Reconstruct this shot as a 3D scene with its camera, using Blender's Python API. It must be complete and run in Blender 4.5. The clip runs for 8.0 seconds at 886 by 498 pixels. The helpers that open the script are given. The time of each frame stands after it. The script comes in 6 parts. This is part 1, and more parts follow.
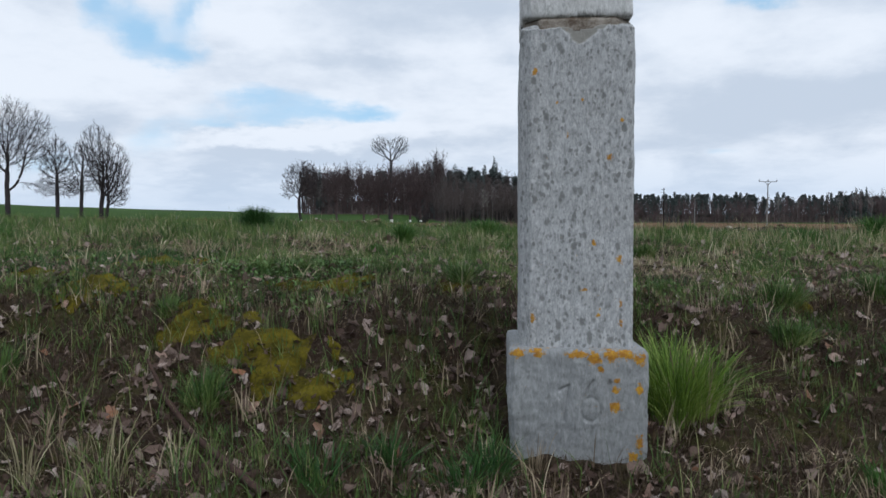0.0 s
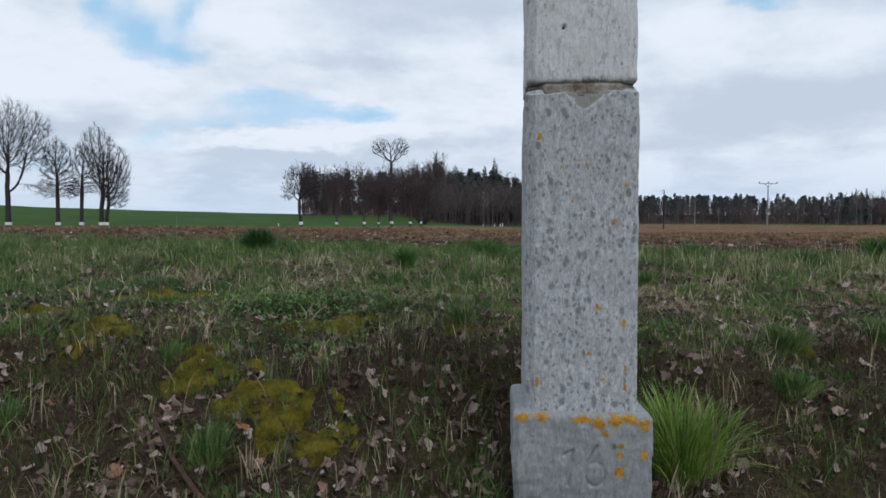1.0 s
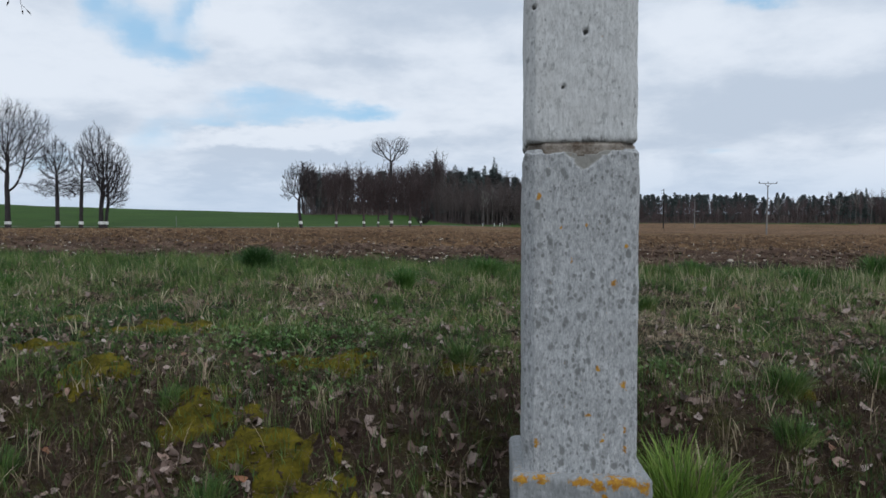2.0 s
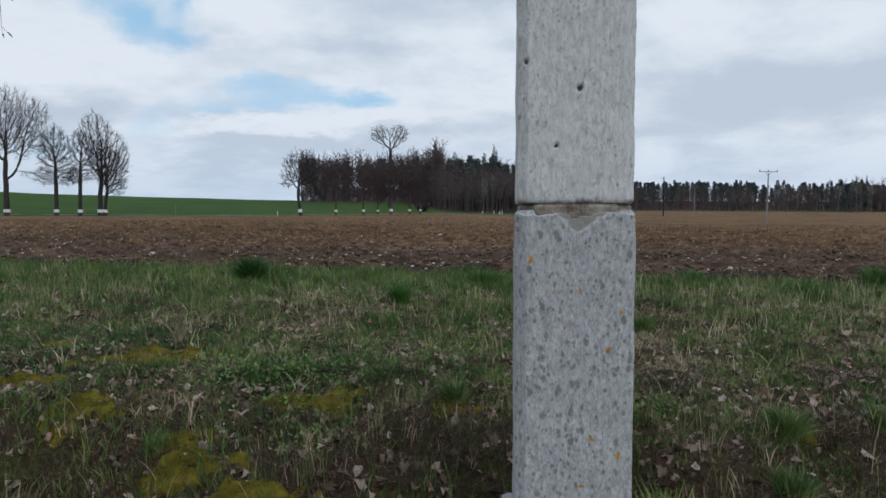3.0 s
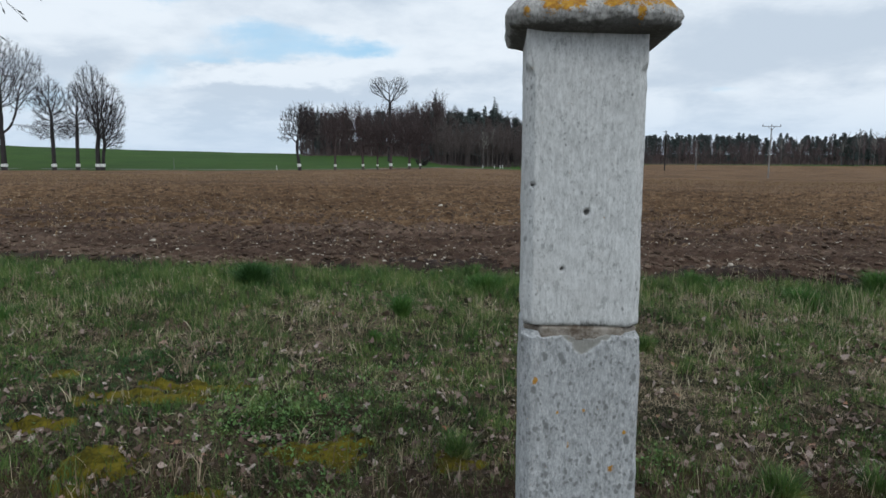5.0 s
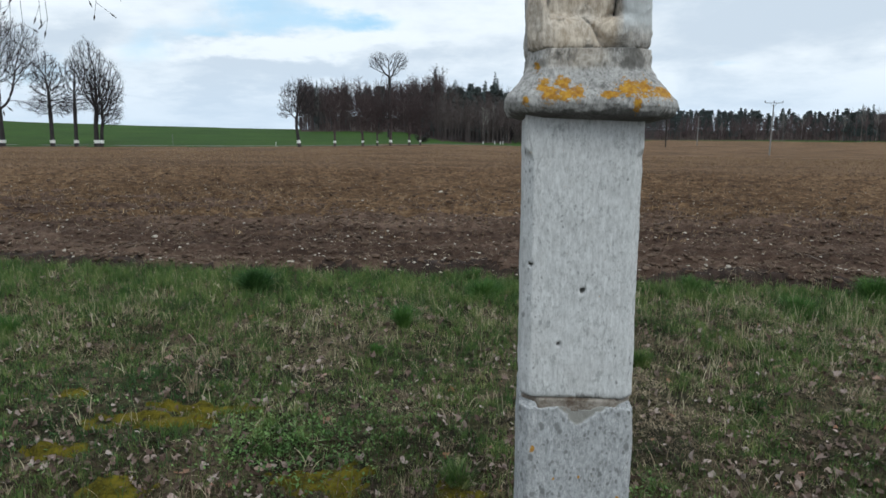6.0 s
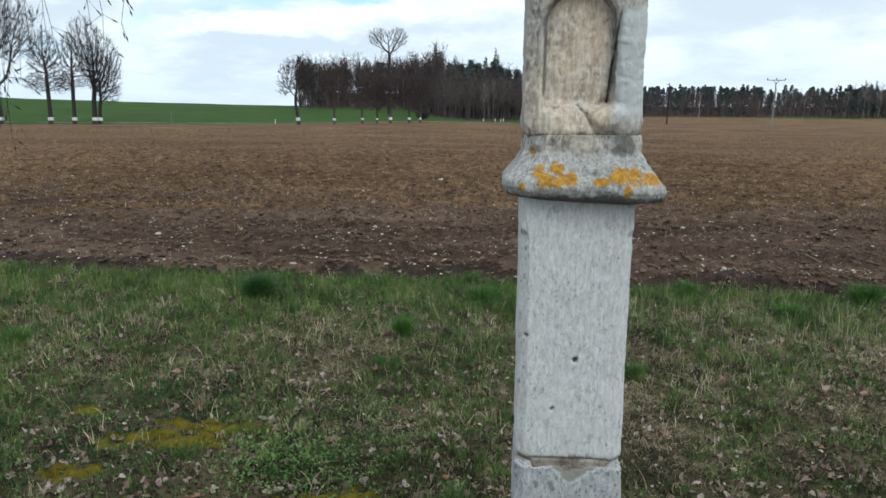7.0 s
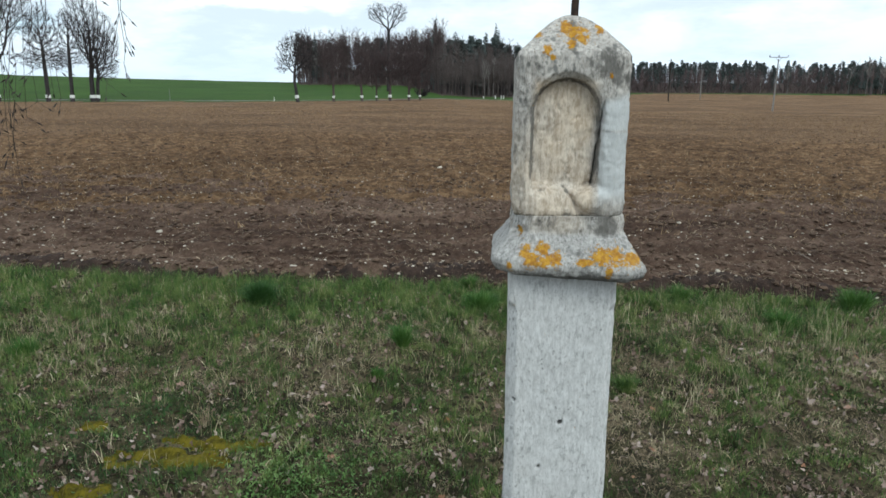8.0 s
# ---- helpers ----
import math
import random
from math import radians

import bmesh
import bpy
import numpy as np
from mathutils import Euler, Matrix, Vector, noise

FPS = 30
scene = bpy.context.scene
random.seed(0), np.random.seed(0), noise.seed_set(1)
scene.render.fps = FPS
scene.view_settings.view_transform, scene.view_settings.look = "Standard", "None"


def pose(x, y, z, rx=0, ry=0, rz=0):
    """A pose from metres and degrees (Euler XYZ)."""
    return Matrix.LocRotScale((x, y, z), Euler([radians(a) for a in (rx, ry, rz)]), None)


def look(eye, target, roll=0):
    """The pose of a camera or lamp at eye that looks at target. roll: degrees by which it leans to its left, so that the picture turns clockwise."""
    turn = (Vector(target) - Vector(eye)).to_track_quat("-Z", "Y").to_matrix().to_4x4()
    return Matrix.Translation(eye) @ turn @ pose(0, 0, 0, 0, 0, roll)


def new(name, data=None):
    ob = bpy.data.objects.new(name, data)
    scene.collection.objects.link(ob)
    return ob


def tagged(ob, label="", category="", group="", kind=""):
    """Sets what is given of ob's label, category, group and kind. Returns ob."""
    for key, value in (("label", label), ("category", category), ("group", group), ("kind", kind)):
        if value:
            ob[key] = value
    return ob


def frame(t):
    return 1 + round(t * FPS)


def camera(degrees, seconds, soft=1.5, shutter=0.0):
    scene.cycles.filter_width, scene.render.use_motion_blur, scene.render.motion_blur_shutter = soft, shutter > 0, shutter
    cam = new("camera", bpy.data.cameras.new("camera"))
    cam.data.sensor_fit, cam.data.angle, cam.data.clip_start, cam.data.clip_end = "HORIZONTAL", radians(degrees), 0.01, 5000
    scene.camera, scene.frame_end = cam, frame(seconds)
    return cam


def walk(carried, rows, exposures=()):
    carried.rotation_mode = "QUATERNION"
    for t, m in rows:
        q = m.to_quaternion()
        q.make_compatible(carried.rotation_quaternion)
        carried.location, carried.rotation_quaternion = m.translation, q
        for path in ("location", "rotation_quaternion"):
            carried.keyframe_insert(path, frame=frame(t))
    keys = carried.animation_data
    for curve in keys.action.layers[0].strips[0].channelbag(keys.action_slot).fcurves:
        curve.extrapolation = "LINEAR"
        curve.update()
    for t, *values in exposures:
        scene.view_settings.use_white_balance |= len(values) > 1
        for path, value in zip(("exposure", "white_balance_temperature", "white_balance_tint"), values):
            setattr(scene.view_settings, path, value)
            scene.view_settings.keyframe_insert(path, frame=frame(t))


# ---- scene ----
import collections

cam = camera(65.6, 8.0, soft=1.6)
METRES, EYE, TILT, LEAN, TURN = 1.9, 0.66, -2.2, 0.0, 0.0
ROWS = [
    (0.0, 0.0, 0.0, 0.0, 0.0, 0.0, -0.0),
    (0.5, 0.0003, -0.0005, 0.0436, -0.0, 0.07, -0.01),
    (1.0, -0.0067, -0.0025, 0.0932, 0.01, 0.07, -0.03),
    (1.5, -0.0105, -0.0068, 0.1349, -0.0, 0.09, -0.05),
    (3.0, 0.0115, 0.0453, 0.2935, -0.03, -1.11, -0.08),
    (3.5, 0.0123, 0.0502, 0.3443, -0.04, -2.03, -0.08),
    (4.0, 0.0083, 0.0574, 0.4036, -0.03, -3.07, -0.1),
    (4.5, 0.0047, 0.0594, 0.4626, -0.03, -4.03, -0.11),
    (6.0, 0.0021, 0.0377, 0.6766, -0.03, -7.08, -0.15),
    (6.5, -0.0002, 0.0231, 0.7466, -0.02, -8.01, -0.16),
    (7.0, 0.0014, 0.0037, 0.8248, -0.02, -9.02, -0.17),
    (7.5, 0.0054, -0.0125, 0.8988, -0.01, -9.94, -0.17),
    (8.0, 0.0133, -0.0266, 0.978, -0.02, -10.94, -0.15),
]
walk(cam, [(t, pose(0, 0, EYE, TILT, LEAN, TURN) @ pose(METRES * x, METRES * y, METRES * z, 90 + pitch, roll, yaw)) for t, x, y, z, yaw, pitch, roll in ROWS],
     exposures=[(0.0, -0.12, 5895, 9), (1.5, -0.20, 5895, 9), (3.0, -0.27, 5905, 8), (3.5, -0.27, 5910, 8), (4.5, -0.18, 5925, 7), (6.0, 0.02, 5965, 5), (6.5, 0.12, 5980, 4), (8.0, 0.35, 6015, 2)])

# ---- world and sun ----
SUN_EL, SUN_AZ = radians(48), radians(150)
world = bpy.data.worlds.new("sky")
scene.world = world
world.use_nodes = True
wn, wl = world.node_tree.nodes, world.node_tree.links
wn.clear()


def wmath(op, a, b=None, clamp=False):
    n = wn.new("ShaderNodeMath")
    n.operation, n.use_clamp = op, clamp
    for k, v in enumerate((a, b)):
        if v is None:
            continue
        if isinstance(v, (int, float)):
            n.inputs[k].default_value = v
        else:
            wl.new(v, n.inputs[k])
    return n.outputs[0]


def wmix(fac, a, b):
    n = wn.new("ShaderNodeMix")
    n.data_type = "RGBA"
    for k, v in ((0, fac), (6, a), (7, b)):
        if isinstance(v, (tuple, float)):
            n.inputs[k].default_value = v
        else:
            wl.new(v, n.inputs[k])
    return n.outputs[2]


def wnoise(vec, scale, detail, rough=0.55):
    n = wn.new("ShaderNodeTexNoise")
    n.inputs["Scale"].default_value, n.inputs["Detail"].default_value, n.inputs["Roughness"].default_value = scale, detail, rough
    wl.new(vec, n.inputs["Vector"])
    return n.outputs["Fac"]


def wstep(x, lo, hi):
    n = wn.new("ShaderNodeMapRange")
    n.interpolation_type = "SMOOTHSTEP"
    n.inputs["From Min"].default_value, n.inputs["From Max"].default_value = lo, hi
    wl.new(x, n.inputs["Value"])
    return n.outputs["Result"]


coord = wn.new("ShaderNodeTexCoord")
axes = wn.new("ShaderNodeSeparateXYZ")
wl.new(coord.outputs["Generated"], axes.inputs[0])
dx, dy, dz = axes.outputs
# the cloud deck: directions met with a level sheet, so that clouds flatten towards the horizon
deck = wmath("ADD", wmath("MAXIMUM", dz, 0.0), 0.24)
flat = wn.new("ShaderNodeCombineXYZ")
wl.new(wmath("DIVIDE", dx, deck), flat.inputs[0])
wl.new(wmath("DIVIDE", dy, deck), flat.inputs[1])
flat.inputs[2].default_value = 3.7
billow = wnoise(flat.outputs[0], 1.0, 7.0, 0.58)
shade = wnoise(flat.outputs[0], 1.5, 6.0, 0.55)
wisp = wnoise(flat.outputs[0], 2.6, 8.0, 0.62)
# openings in the deck: side and height as slopes from the viewer, with their half widths
ahead = wmath("MAXIMUM", dy, 0.05)
side, up = wmath("DIVIDE", dx, ahead), wmath("DIVIDE", dz, ahead)
blow_a, blow_b = wnoise(coord.outputs["Generated"], 5.0, 6.0, 0.6), wnoise(flat.outputs[0], 3.1, 6.0, 0.6)
side_w = wmath("ADD", side, wmath("ADD", wmath("MULTIPLY", wmath("SUBTRACT", blow_a, 0.5), 0.26), wmath("MULTIPLY", wmath("SUBTRACT", wisp, 0.5), 0.06)))
up_w = wmath("ADD", up, wmath("MULTIPLY", wmath("SUBTRACT", blow_b, 0.5), 0.09))


def patches(spots_):
    """The sum of soft oval patches of sky: side, height, half width, half height, strength."""
    total = None
    for gx, gy, gw, gh, strong in spots_:
        a = wmath("DIVIDE", wmath("SUBTRACT", side_w, gx), gw)
        b = wmath("DIVIDE", wmath("SUBTRACT", up_w, gy), gh)
        g = wmath("MULTIPLY", wmath("POWER", 2.718, wmath("MULTIPLY", wmath("ADD", wmath("MULTIPLY", a, a), wmath("MULTIPLY", b, b)), -1.0)), strong)
        total = g if total is None else wmath("ADD", total, g)
    return wmath("MULTIPLY", total, wstep(dy, 0.1, 0.4))


gap = patches(((-0.515, 0.315, 0.045, 0.04, 0.85), (-0.455, 0.266, 0.045, 0.035, 0.85), (-0.385, 0.235, 0.06, 0.022, 0.75), (-0.375, 0.30, 0.035, 0.05, 0.7), (-0.15, 0.160, 0.115, 0.018, 0.8), (-0.26, 0.180, 0.07, 0.018, 0.7),
               (-0.09, 0.146, 0.05, 0.014, 0.6), (-0.28, 0.145, 0.08, 0.014, 0.55), (-0.41, 0.13, 0.06, 0.04, 0.48), (-0.57, 0.085, 0.05, 0.03, 0.42), (0.455, 0.318, 0.045, 0.014, 0.8), (0.42, 0.10, 0.05, 0.014, 0.45), (0.02, 0.182, 0.05, 0.010, 0.4)))
opening = wmath("ADD", wmath("MULTIPLY", gap, 0.62), wmath("ADD", wmath("MULTIPLY", billow, 0.50), wmath("MULTIPLY", wisp, 0.40)))
blue = wmath("MULTIPLY", wstep(opening, 0.56, 1.10), 0.92)
# sunlit tops and grey bases of the clouds
tops = patches(((-0.235, 0.122, 0.12, 0.012, 1.0), (-0.07, 0.148, 0.028, 0.020, 0.9), (-0.33, 0.116, 0.05, 0.012, 0.6), (0.305, 0.072, 0.035, 0.022, 0.9), (-0.58, 0.19, 0.16, 0.05, 0.7), (-0.25, 0.28, 0.08, 0.02, 0.5), (0.20, 0.20, 0.10, 0.06, 0.5), (0.36, 0.27, 0.08, 0.03, 0.6), (-0.45, 0.205, 0.06, 0.02, 0.6)))
bases = patches(((-0.20, 0.096, 0.16, 0.012, 0.9), (-0.34, 0.062, 0.14, 0.012, 0.7), (-0.05, 0.115, 0.09, 0.010, 0.6), (0.50, 0.13, 0.22, 0.035, 0.42), (0.42, 0.185, 0.16, 0.018, 0.5), (-0.10, 0.235, 0.20, 0.014, 0.5), (0.10, 0.31, 0.15, 0.02, 0.4), (-0.56, 0.14, 0.12, 0.014, 0.5)))
sky = wn.new("ShaderNodeTexSky")
sky.sky_type, sky.sun_disc, sky.sun_elevation, sky.sun_rotation = "NISHITA", False, SUN_EL, SUN_AZ
lift = wn.new("ShaderNodeVectorMath")
lift.operation = "SCALE"
wl.new(sky.outputs[0], lift.inputs[0])
lift.inputs["Scale"].default_value = 0.115
pale = wmix(0.70, lift.outputs[0], (0.44, 0.74, 0.96, 1))
lit = wmath("ADD", wmath("ADD", wmath("MULTIPLY", shade, 0.62), wmath("MULTIPLY", wisp, 0.38)), wmath("MULTIPLY", wmath("SUBTRACT", tops, bases), 0.17))
cloud = wmix(wstep(lit, 0.36, 0.61), (0.66, 0.71, 0.775, 1), (0.95, 0.96, 0.975, 1))
cloud = wmix(wstep(up, 0.0, 0.14), wmix(0.6, cloud, (0.64, 0.74, 0.86, 1)), cloud)
back = wn.new("ShaderNodeBackground")
back.inputs["Strength"].default_value = 1.0
wl.new(wmix(blue, cloud, pale), back.inputs["Color"])
wo = wn.new("ShaderNodeOutputWorld")
wl.new(back.outputs[0], wo.inputs[0])

sun = new("sun", bpy.data.lights.new("sun", "SUN"))
sun.data.energy, sun.data.angle, sun.data.color = 1.15, radians(25), (1.0, 0.96, 0.9)
sun.matrix_basis = look((math.sin(SUN_AZ) * 30, math.cos(SUN_AZ) * 30, 30 * math.tan(SUN_EL)), (0, 0, 0))

# ---- materials ----


class Nodes:
    """A node material with short calls for the usual nodes."""

    def __init__(self, name):
        self.mat = bpy.data.materials.new(name)
        self.mat.use_nodes = True
        self.n, self.l = self.mat.node_tree.nodes, self.mat.node_tree.links
        self.bsdf = self.n["Principled BSDF"]
        self.pos = self.n.new("ShaderNodeTexCoord").outputs["Object"]

    def put(self, v, socket):
        if isinstance(v, (int, float, tuple)):
            socket.default_value = v
        else:
            self.l.new(v, socket)

    def stretch(self, scale):
        m = self.n.new("ShaderNodeMapping")
        m.inputs["Scale"].default_value = scale
        self.l.new(self.pos, m.inputs[0])
        return m.outputs[0]

    def noise(self, scale, detail=4.0, rough=0.55, vec=None, distort=0.0):
        m = self.n.new("ShaderNodeTexNoise")
        m.inputs["Scale"].default_value, m.inputs["Detail"].default_value = scale, detail
        m.inputs["Roughness"].default_value, m.inputs["Distortion"].default_value = rough, distort
        self.l.new(vec or self.pos, m.inputs["Vector"])
        return m.outputs["Fac"]

    def cells(self, scale, vec=None, out="Distance"):
        m = self.n.new("ShaderNodeTexVoronoi")
        m.inputs["Scale"].default_value = scale
        self.l.new(vec or self.pos, m.inputs["Vector"])
        return m.outputs[out]

    def step(self, x, lo, hi):
        m = self.n.new("ShaderNodeMapRange")
        m.interpolation_type = "SMOOTHSTEP"
        m.inputs["From Min"].default_value, m.inputs["From Max"].default_value = lo, hi
        self.put(x, m.inputs["Value"])
        return m.outputs["Result"]

    def math(self, op, a, b=0.0):
        m = self.n.new("ShaderNodeMath")
        m.operation = op
        self.put(a, m.inputs[0])
        self.put(b, m.inputs[1])
        return m.outputs[0]

    def mix(self, fac, a, b):
        m = self.n.new("ShaderNodeMix")
        m.data_type = "RGBA"
        for k, v in ((0, fac), (6, a), (7, b)):
            self.put(v if not (isinstance(v, tuple) and len(v) == 3) else (*v, 1), m.inputs[k])
        return m.outputs[2]

    def ramp(self, x, stops):
        m = self.n.new("ShaderNodeValToRGB")
        e = m.color_ramp.elements
        while len(e) < len(stops):
            e.new(0.5)
        for k, (p, c) in enumerate(stops):
            e[k].position, e[k].color = p, (*c, 1)
        self.put(x, m.inputs[0])
        return m.outputs[0]

    def attr(self, name):
        m = self.n.new("ShaderNodeAttribute")
        m.attribute_name = name
        return m.outputs["Fac"]

    def island(self):
        return self.n.new("ShaderNodeNewGeometry").outputs["Random Per Island"]

    def each(self):
        return self.n.new("ShaderNodeObjectInfo").outputs["Random"]

    def finish(self, colour, rough=0.8, bump=None, height=0.01, strength=0.6, spec=0.3):
        self.put(colour if not (isinstance(colour, tuple) and len(colour) == 3) else (*colour, 1), self.bsdf.inputs["Base Color"])
        self.put(rough, self.bsdf.inputs["Roughness"])
        self.bsdf.inputs["Specular IOR Level"].default_value = spec
        if bump is not None:
            m = self.n.new("ShaderNodeBump")
            m.inputs["Distance"].default_value, m.inputs["Strength"].default_value = height, strength
            self.l.new(bump, m.inputs["Height"])
            self.l.new(m.outputs[0], self.bsdf.inputs["Normal"])
        return self.mat


def stone(name, light, dark, grime, spots, dots, harsh=1.0, grainy=1.0, fill=((0.44, 0.46, 0.46), (0.60, 0.62, 0.62))):
    """Weathered limestone: upright streaks, grey-black spots of lichen, ochre dots, and lichen where the mesh carries it."""
    k = Nodes(name)
    streak = k.noise(85, 5, 0.65, k.stretch((1, 1, 0.30)))
    fine = k.noise(190, 4, 0.7, k.stretch((1, 1, 0.40)))
    broad = k.noise(5, 4, 0.6)
    c = k.mix(k.step(k.math("ADD", k.math("MULTIPLY", streak, 0.7), k.math("MULTIPLY", broad, 0.3)), 0.38, 0.60), dark, light)
    c = k.mix(k.math("MULTIPLY", k.step(broad, 0.45, 0.75), 0.5 * harsh), c, grime)
    c = k.mix(k.math("MULTIPLY", k.step(fine, 0.5, 0.72), min(0.95, 0.55 * harsh)), c, (grime[0] * 0.55, grime[1] * 0.55, grime[2] * 0.55))
    where = k.noise(9, 3, 0.6)
    grain = k.noise(150, 3, 0.75, k.stretch((1, 1, 0.45)))
    c = k.mix(k.math("MULTIPLY", k.step(grain, 0.52, 0.64), 0.42 * grainy), c, (0.16, 0.165, 0.16))
    c = k.mix(k.math("MULTIPLY", k.step(grain, 0.47, 0.36), 0.45 * grainy), c, (0.70, 0.70, 0.69))
    bend = k.n.new("ShaderNodeVectorMath")
    bend.operation = "ADD"
    k.l.new(k.stretch((1, 1, 0.7)), bend.inputs[0])
    swirl = k.n.new("ShaderNodeTexNoise")
    swirl.inputs["Scale"].default_value = 60
    k.l.new(k.pos, swirl.inputs["Vector"])
    shrink = k.n.new("ShaderNodeVectorMath")
    shrink.operation = "SCALE"
    shrink.inputs["Scale"].default_value = 0.012
    k.l.new(swirl.outputs["Color"], shrink.inputs[0])
    k.l.new(shrink.outputs[0], bend.inputs[1])
    spot = 0.0
    for scale, size in ((46, 0.48), (80, 0.46)):
        own = k.math("SUBTRACT", k.math("MULTIPLY", k.cells(scale, bend.outputs[0], "Color"), size + spots * 0.5), 0.16)
        spot = k.math("MAXIMUM", spot, k.step(k.math("SUBTRACT", own, k.cells(scale, bend.outputs[0])), -0.14, 0.12))
    spot = k.math("MULTIPLY", spot, k.step(where, 0.46 - spots, 0.62 - spots))
    c = k.mix(k.math("MULTIPLY", spot, 0.70), c, (0.125, 0.13, 0.125))
    fleck = k.math("MULTIPLY", k.step(k.noise(95, 4, 0.7, k.stretch((1, 1, 0.5))), 0.53, 0.63), k.step(k.noise(14, 3), 0.36, 0.58))
    c = k.mix(k.math("MULTIPLY", fleck, 0.38 + 0.7 * spots), c, (0.16, 0.165, 0.16))
    rust = k.math("MULTIPLY", k.math("SUBTRACT", 1.0, k.step(k.cells(17), 0.05, 0.16)), k.step(k.noise(7, 2), 0.66 - dots, 0.72 - dots))
    c = k.mix(k.math("MULTIPLY", rust, 0.55), c, (0.27, 0.19, 0.085))
    tone = k.attr("tone")
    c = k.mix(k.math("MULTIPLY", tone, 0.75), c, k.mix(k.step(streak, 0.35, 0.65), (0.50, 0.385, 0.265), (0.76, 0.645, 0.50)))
    patch = k.attr("patch")
    c = k.mix(k.math("MULTIPLY", patch, 0.9), c, k.mix(fine, *fill))
    # grime, and the shade painted beneath the capital and round the niche
    dirt_shade = k.step(k.math("ADD", k.attr("dirt_shade"), k.math("MULTIPLY", k.math("SUBTRACT", k.noise(75, 6, 0.72, k.stretch((1, 1, 0.5))), 0.5), 1.5)), 0.30, 0.75)
    c = k.mix(k.math("MULTIPLY", dirt_shade, 0.78), c, (0.085, 0.082, 0.075))
    growth = k.step(k.math("ADD", k.attr("lichen"), k.math("MULTIPLY", k.math("SUBTRACT", k.noise(75, 6, 0.78), 0.5), 3.0)), 0.46, 0.66)
    c = k.mix(k.math("MULTIPLY", growth, 0.92), c, k.mix(k.step(k.noise(70, 4, 0.7), 0.35, 0.65), (0.30, 0.125, 0.004), (0.50, 0.27, 0.012)))
    h = k.math("ADD", k.math("MULTIPLY", fine, 0.5), k.math("ADD", k.math("MULTIPLY", streak, 0.6), k.math("MULTIPLY", growth, 0.12)))
    return k.finish(c, 0.9, h, 0.004 * harsh ** 2, 0.8, 0.2)


STONE_LOW = stone("spotted_grey_limestone", (0.46, 0.47, 0.48), (0.335, 0.345, 0.35), (0.24, 0.245, 0.24), 0.25, 0.10, 0.95, 0.8, ((0.20, 0.195, 0.175), (0.29, 0.28, 0.25)))
STONE_HIGH = stone("pale_grey_limestone", (0.63, 0.635, 0.63), (0.49, 0.495, 0.49), (0.36, 0.355, 0.34), 0.06, 0.02, 0.8, 0.4)
STONE_BASE = stone("plinth_limestone", (0.32, 0.33, 0.335), (0.235, 0.245, 0.25), (0.16, 0.17, 0.16), 0.0, 0.03, 0.85, 0.22)
STONE_HEAD = stone("weathered_limestone", (0.56, 0.53, 0.485), (0.38, 0.355, 0.325), (0.18, 0.17, 0.155), 0.14, 0.06, 1.3, 0.5)
STONE_CAP = stone("grey_weathered_limestone", (0.49, 0.48, 0.46), (0.33, 0.32, 0.305), (0.15, 0.145, 0.135), 0.14, 0.06, 1.35, 0.42)


def plain(name, a, b, scale, rough=0.85, height=0.01, spread=0.0, spec=0.25, by="island", stretch=None):
    """Two colours mixed by noise at two scales, and by piece where spread is given."""
    k = Nodes(name)
    vec = k.stretch(stretch) if stretch else None
    f = k.math("ADD", k.math("MULTIPLY", k.noise(scale, 5, 0.6, vec), 0.65), k.math("MULTIPLY", k.noise(scale * 7, 4, 0.6, vec), 0.35))
    f = k.step(f, 0.33, 0.67)
    if spread:
        piece = k.island() if by == "island" else k.each()
        f = k.math("ADD", k.math("MULTIPLY", f, 1 - spread), k.math("MULTIPLY", piece, spread))
    return k.finish(k.mix(f, a, b), rough, k.noise(scale * 4, 4), height, 0.5, spec)


def blades(name, stops, rough=0.55):
    """Blades and stems, each of its own shade."""
    k = Nodes(name)
    patch = k.math("ADD", k.math("MULTIPLY", k.noise(9.0, 4, 0.6), 0.6), k.math("MULTIPLY", k.noise(1.6, 3, 0.6), 0.4))
    f = k.math("ADD", k.math("MULTIPLY", k.island(), 0.45), k.math("MULTIPLY", k.step(patch, 0.36, 0.64), 0.55))
    return k.finish(k.ramp(f, stops), rough, None, spec=0.25)


MORTAR = plain("mortar", (0.10, 0.075, 0.055), (0.33, 0.30, 0.26), 22, 0.95, 0.003)
IRON = plain("rusted_iron", (0.015, 0.013, 0.012), (0.05, 0.03, 0.02), 60, 0.7, 0.002)
DARK_TUFT = blades("dark_tuft_grass", [(0.05, (0.017, 0.050, 0.014)), (0.5, (0.036, 0.092, 0.022)), (0.95, (0.085, 0.16, 0.045))])
GRASS = blades("grass", [(0.1, (0.024, 0.055, 0.015)), (0.4, (0.062, 0.122, 0.028)), (0.7, (0.125, 0.180, 0.048)), (0.92, (0.28, 0.29, 0.12))])
FRESH = blades("fresh_grass", [(0.05, (0.050, 0.11, 0.016)), (0.5, (0.145, 0.235, 0.034)), (0.95, (0.33, 0.40, 0.10))])
STRAW = blades("dry_grass", [(0.1, (0.12, 0.09, 0.055)), (0.5, (0.27, 0.212, 0.14)), (0.9, (0.56, 0.47, 0.33))], 0.7)
BLEACHED = blades("bleached_grass", [(0.1, (0.20, 0.18, 0.10)), (0.5, (0.35, 0.31, 0.19)), (0.9, (0.58, 0.52, 0.37))], 0.7)
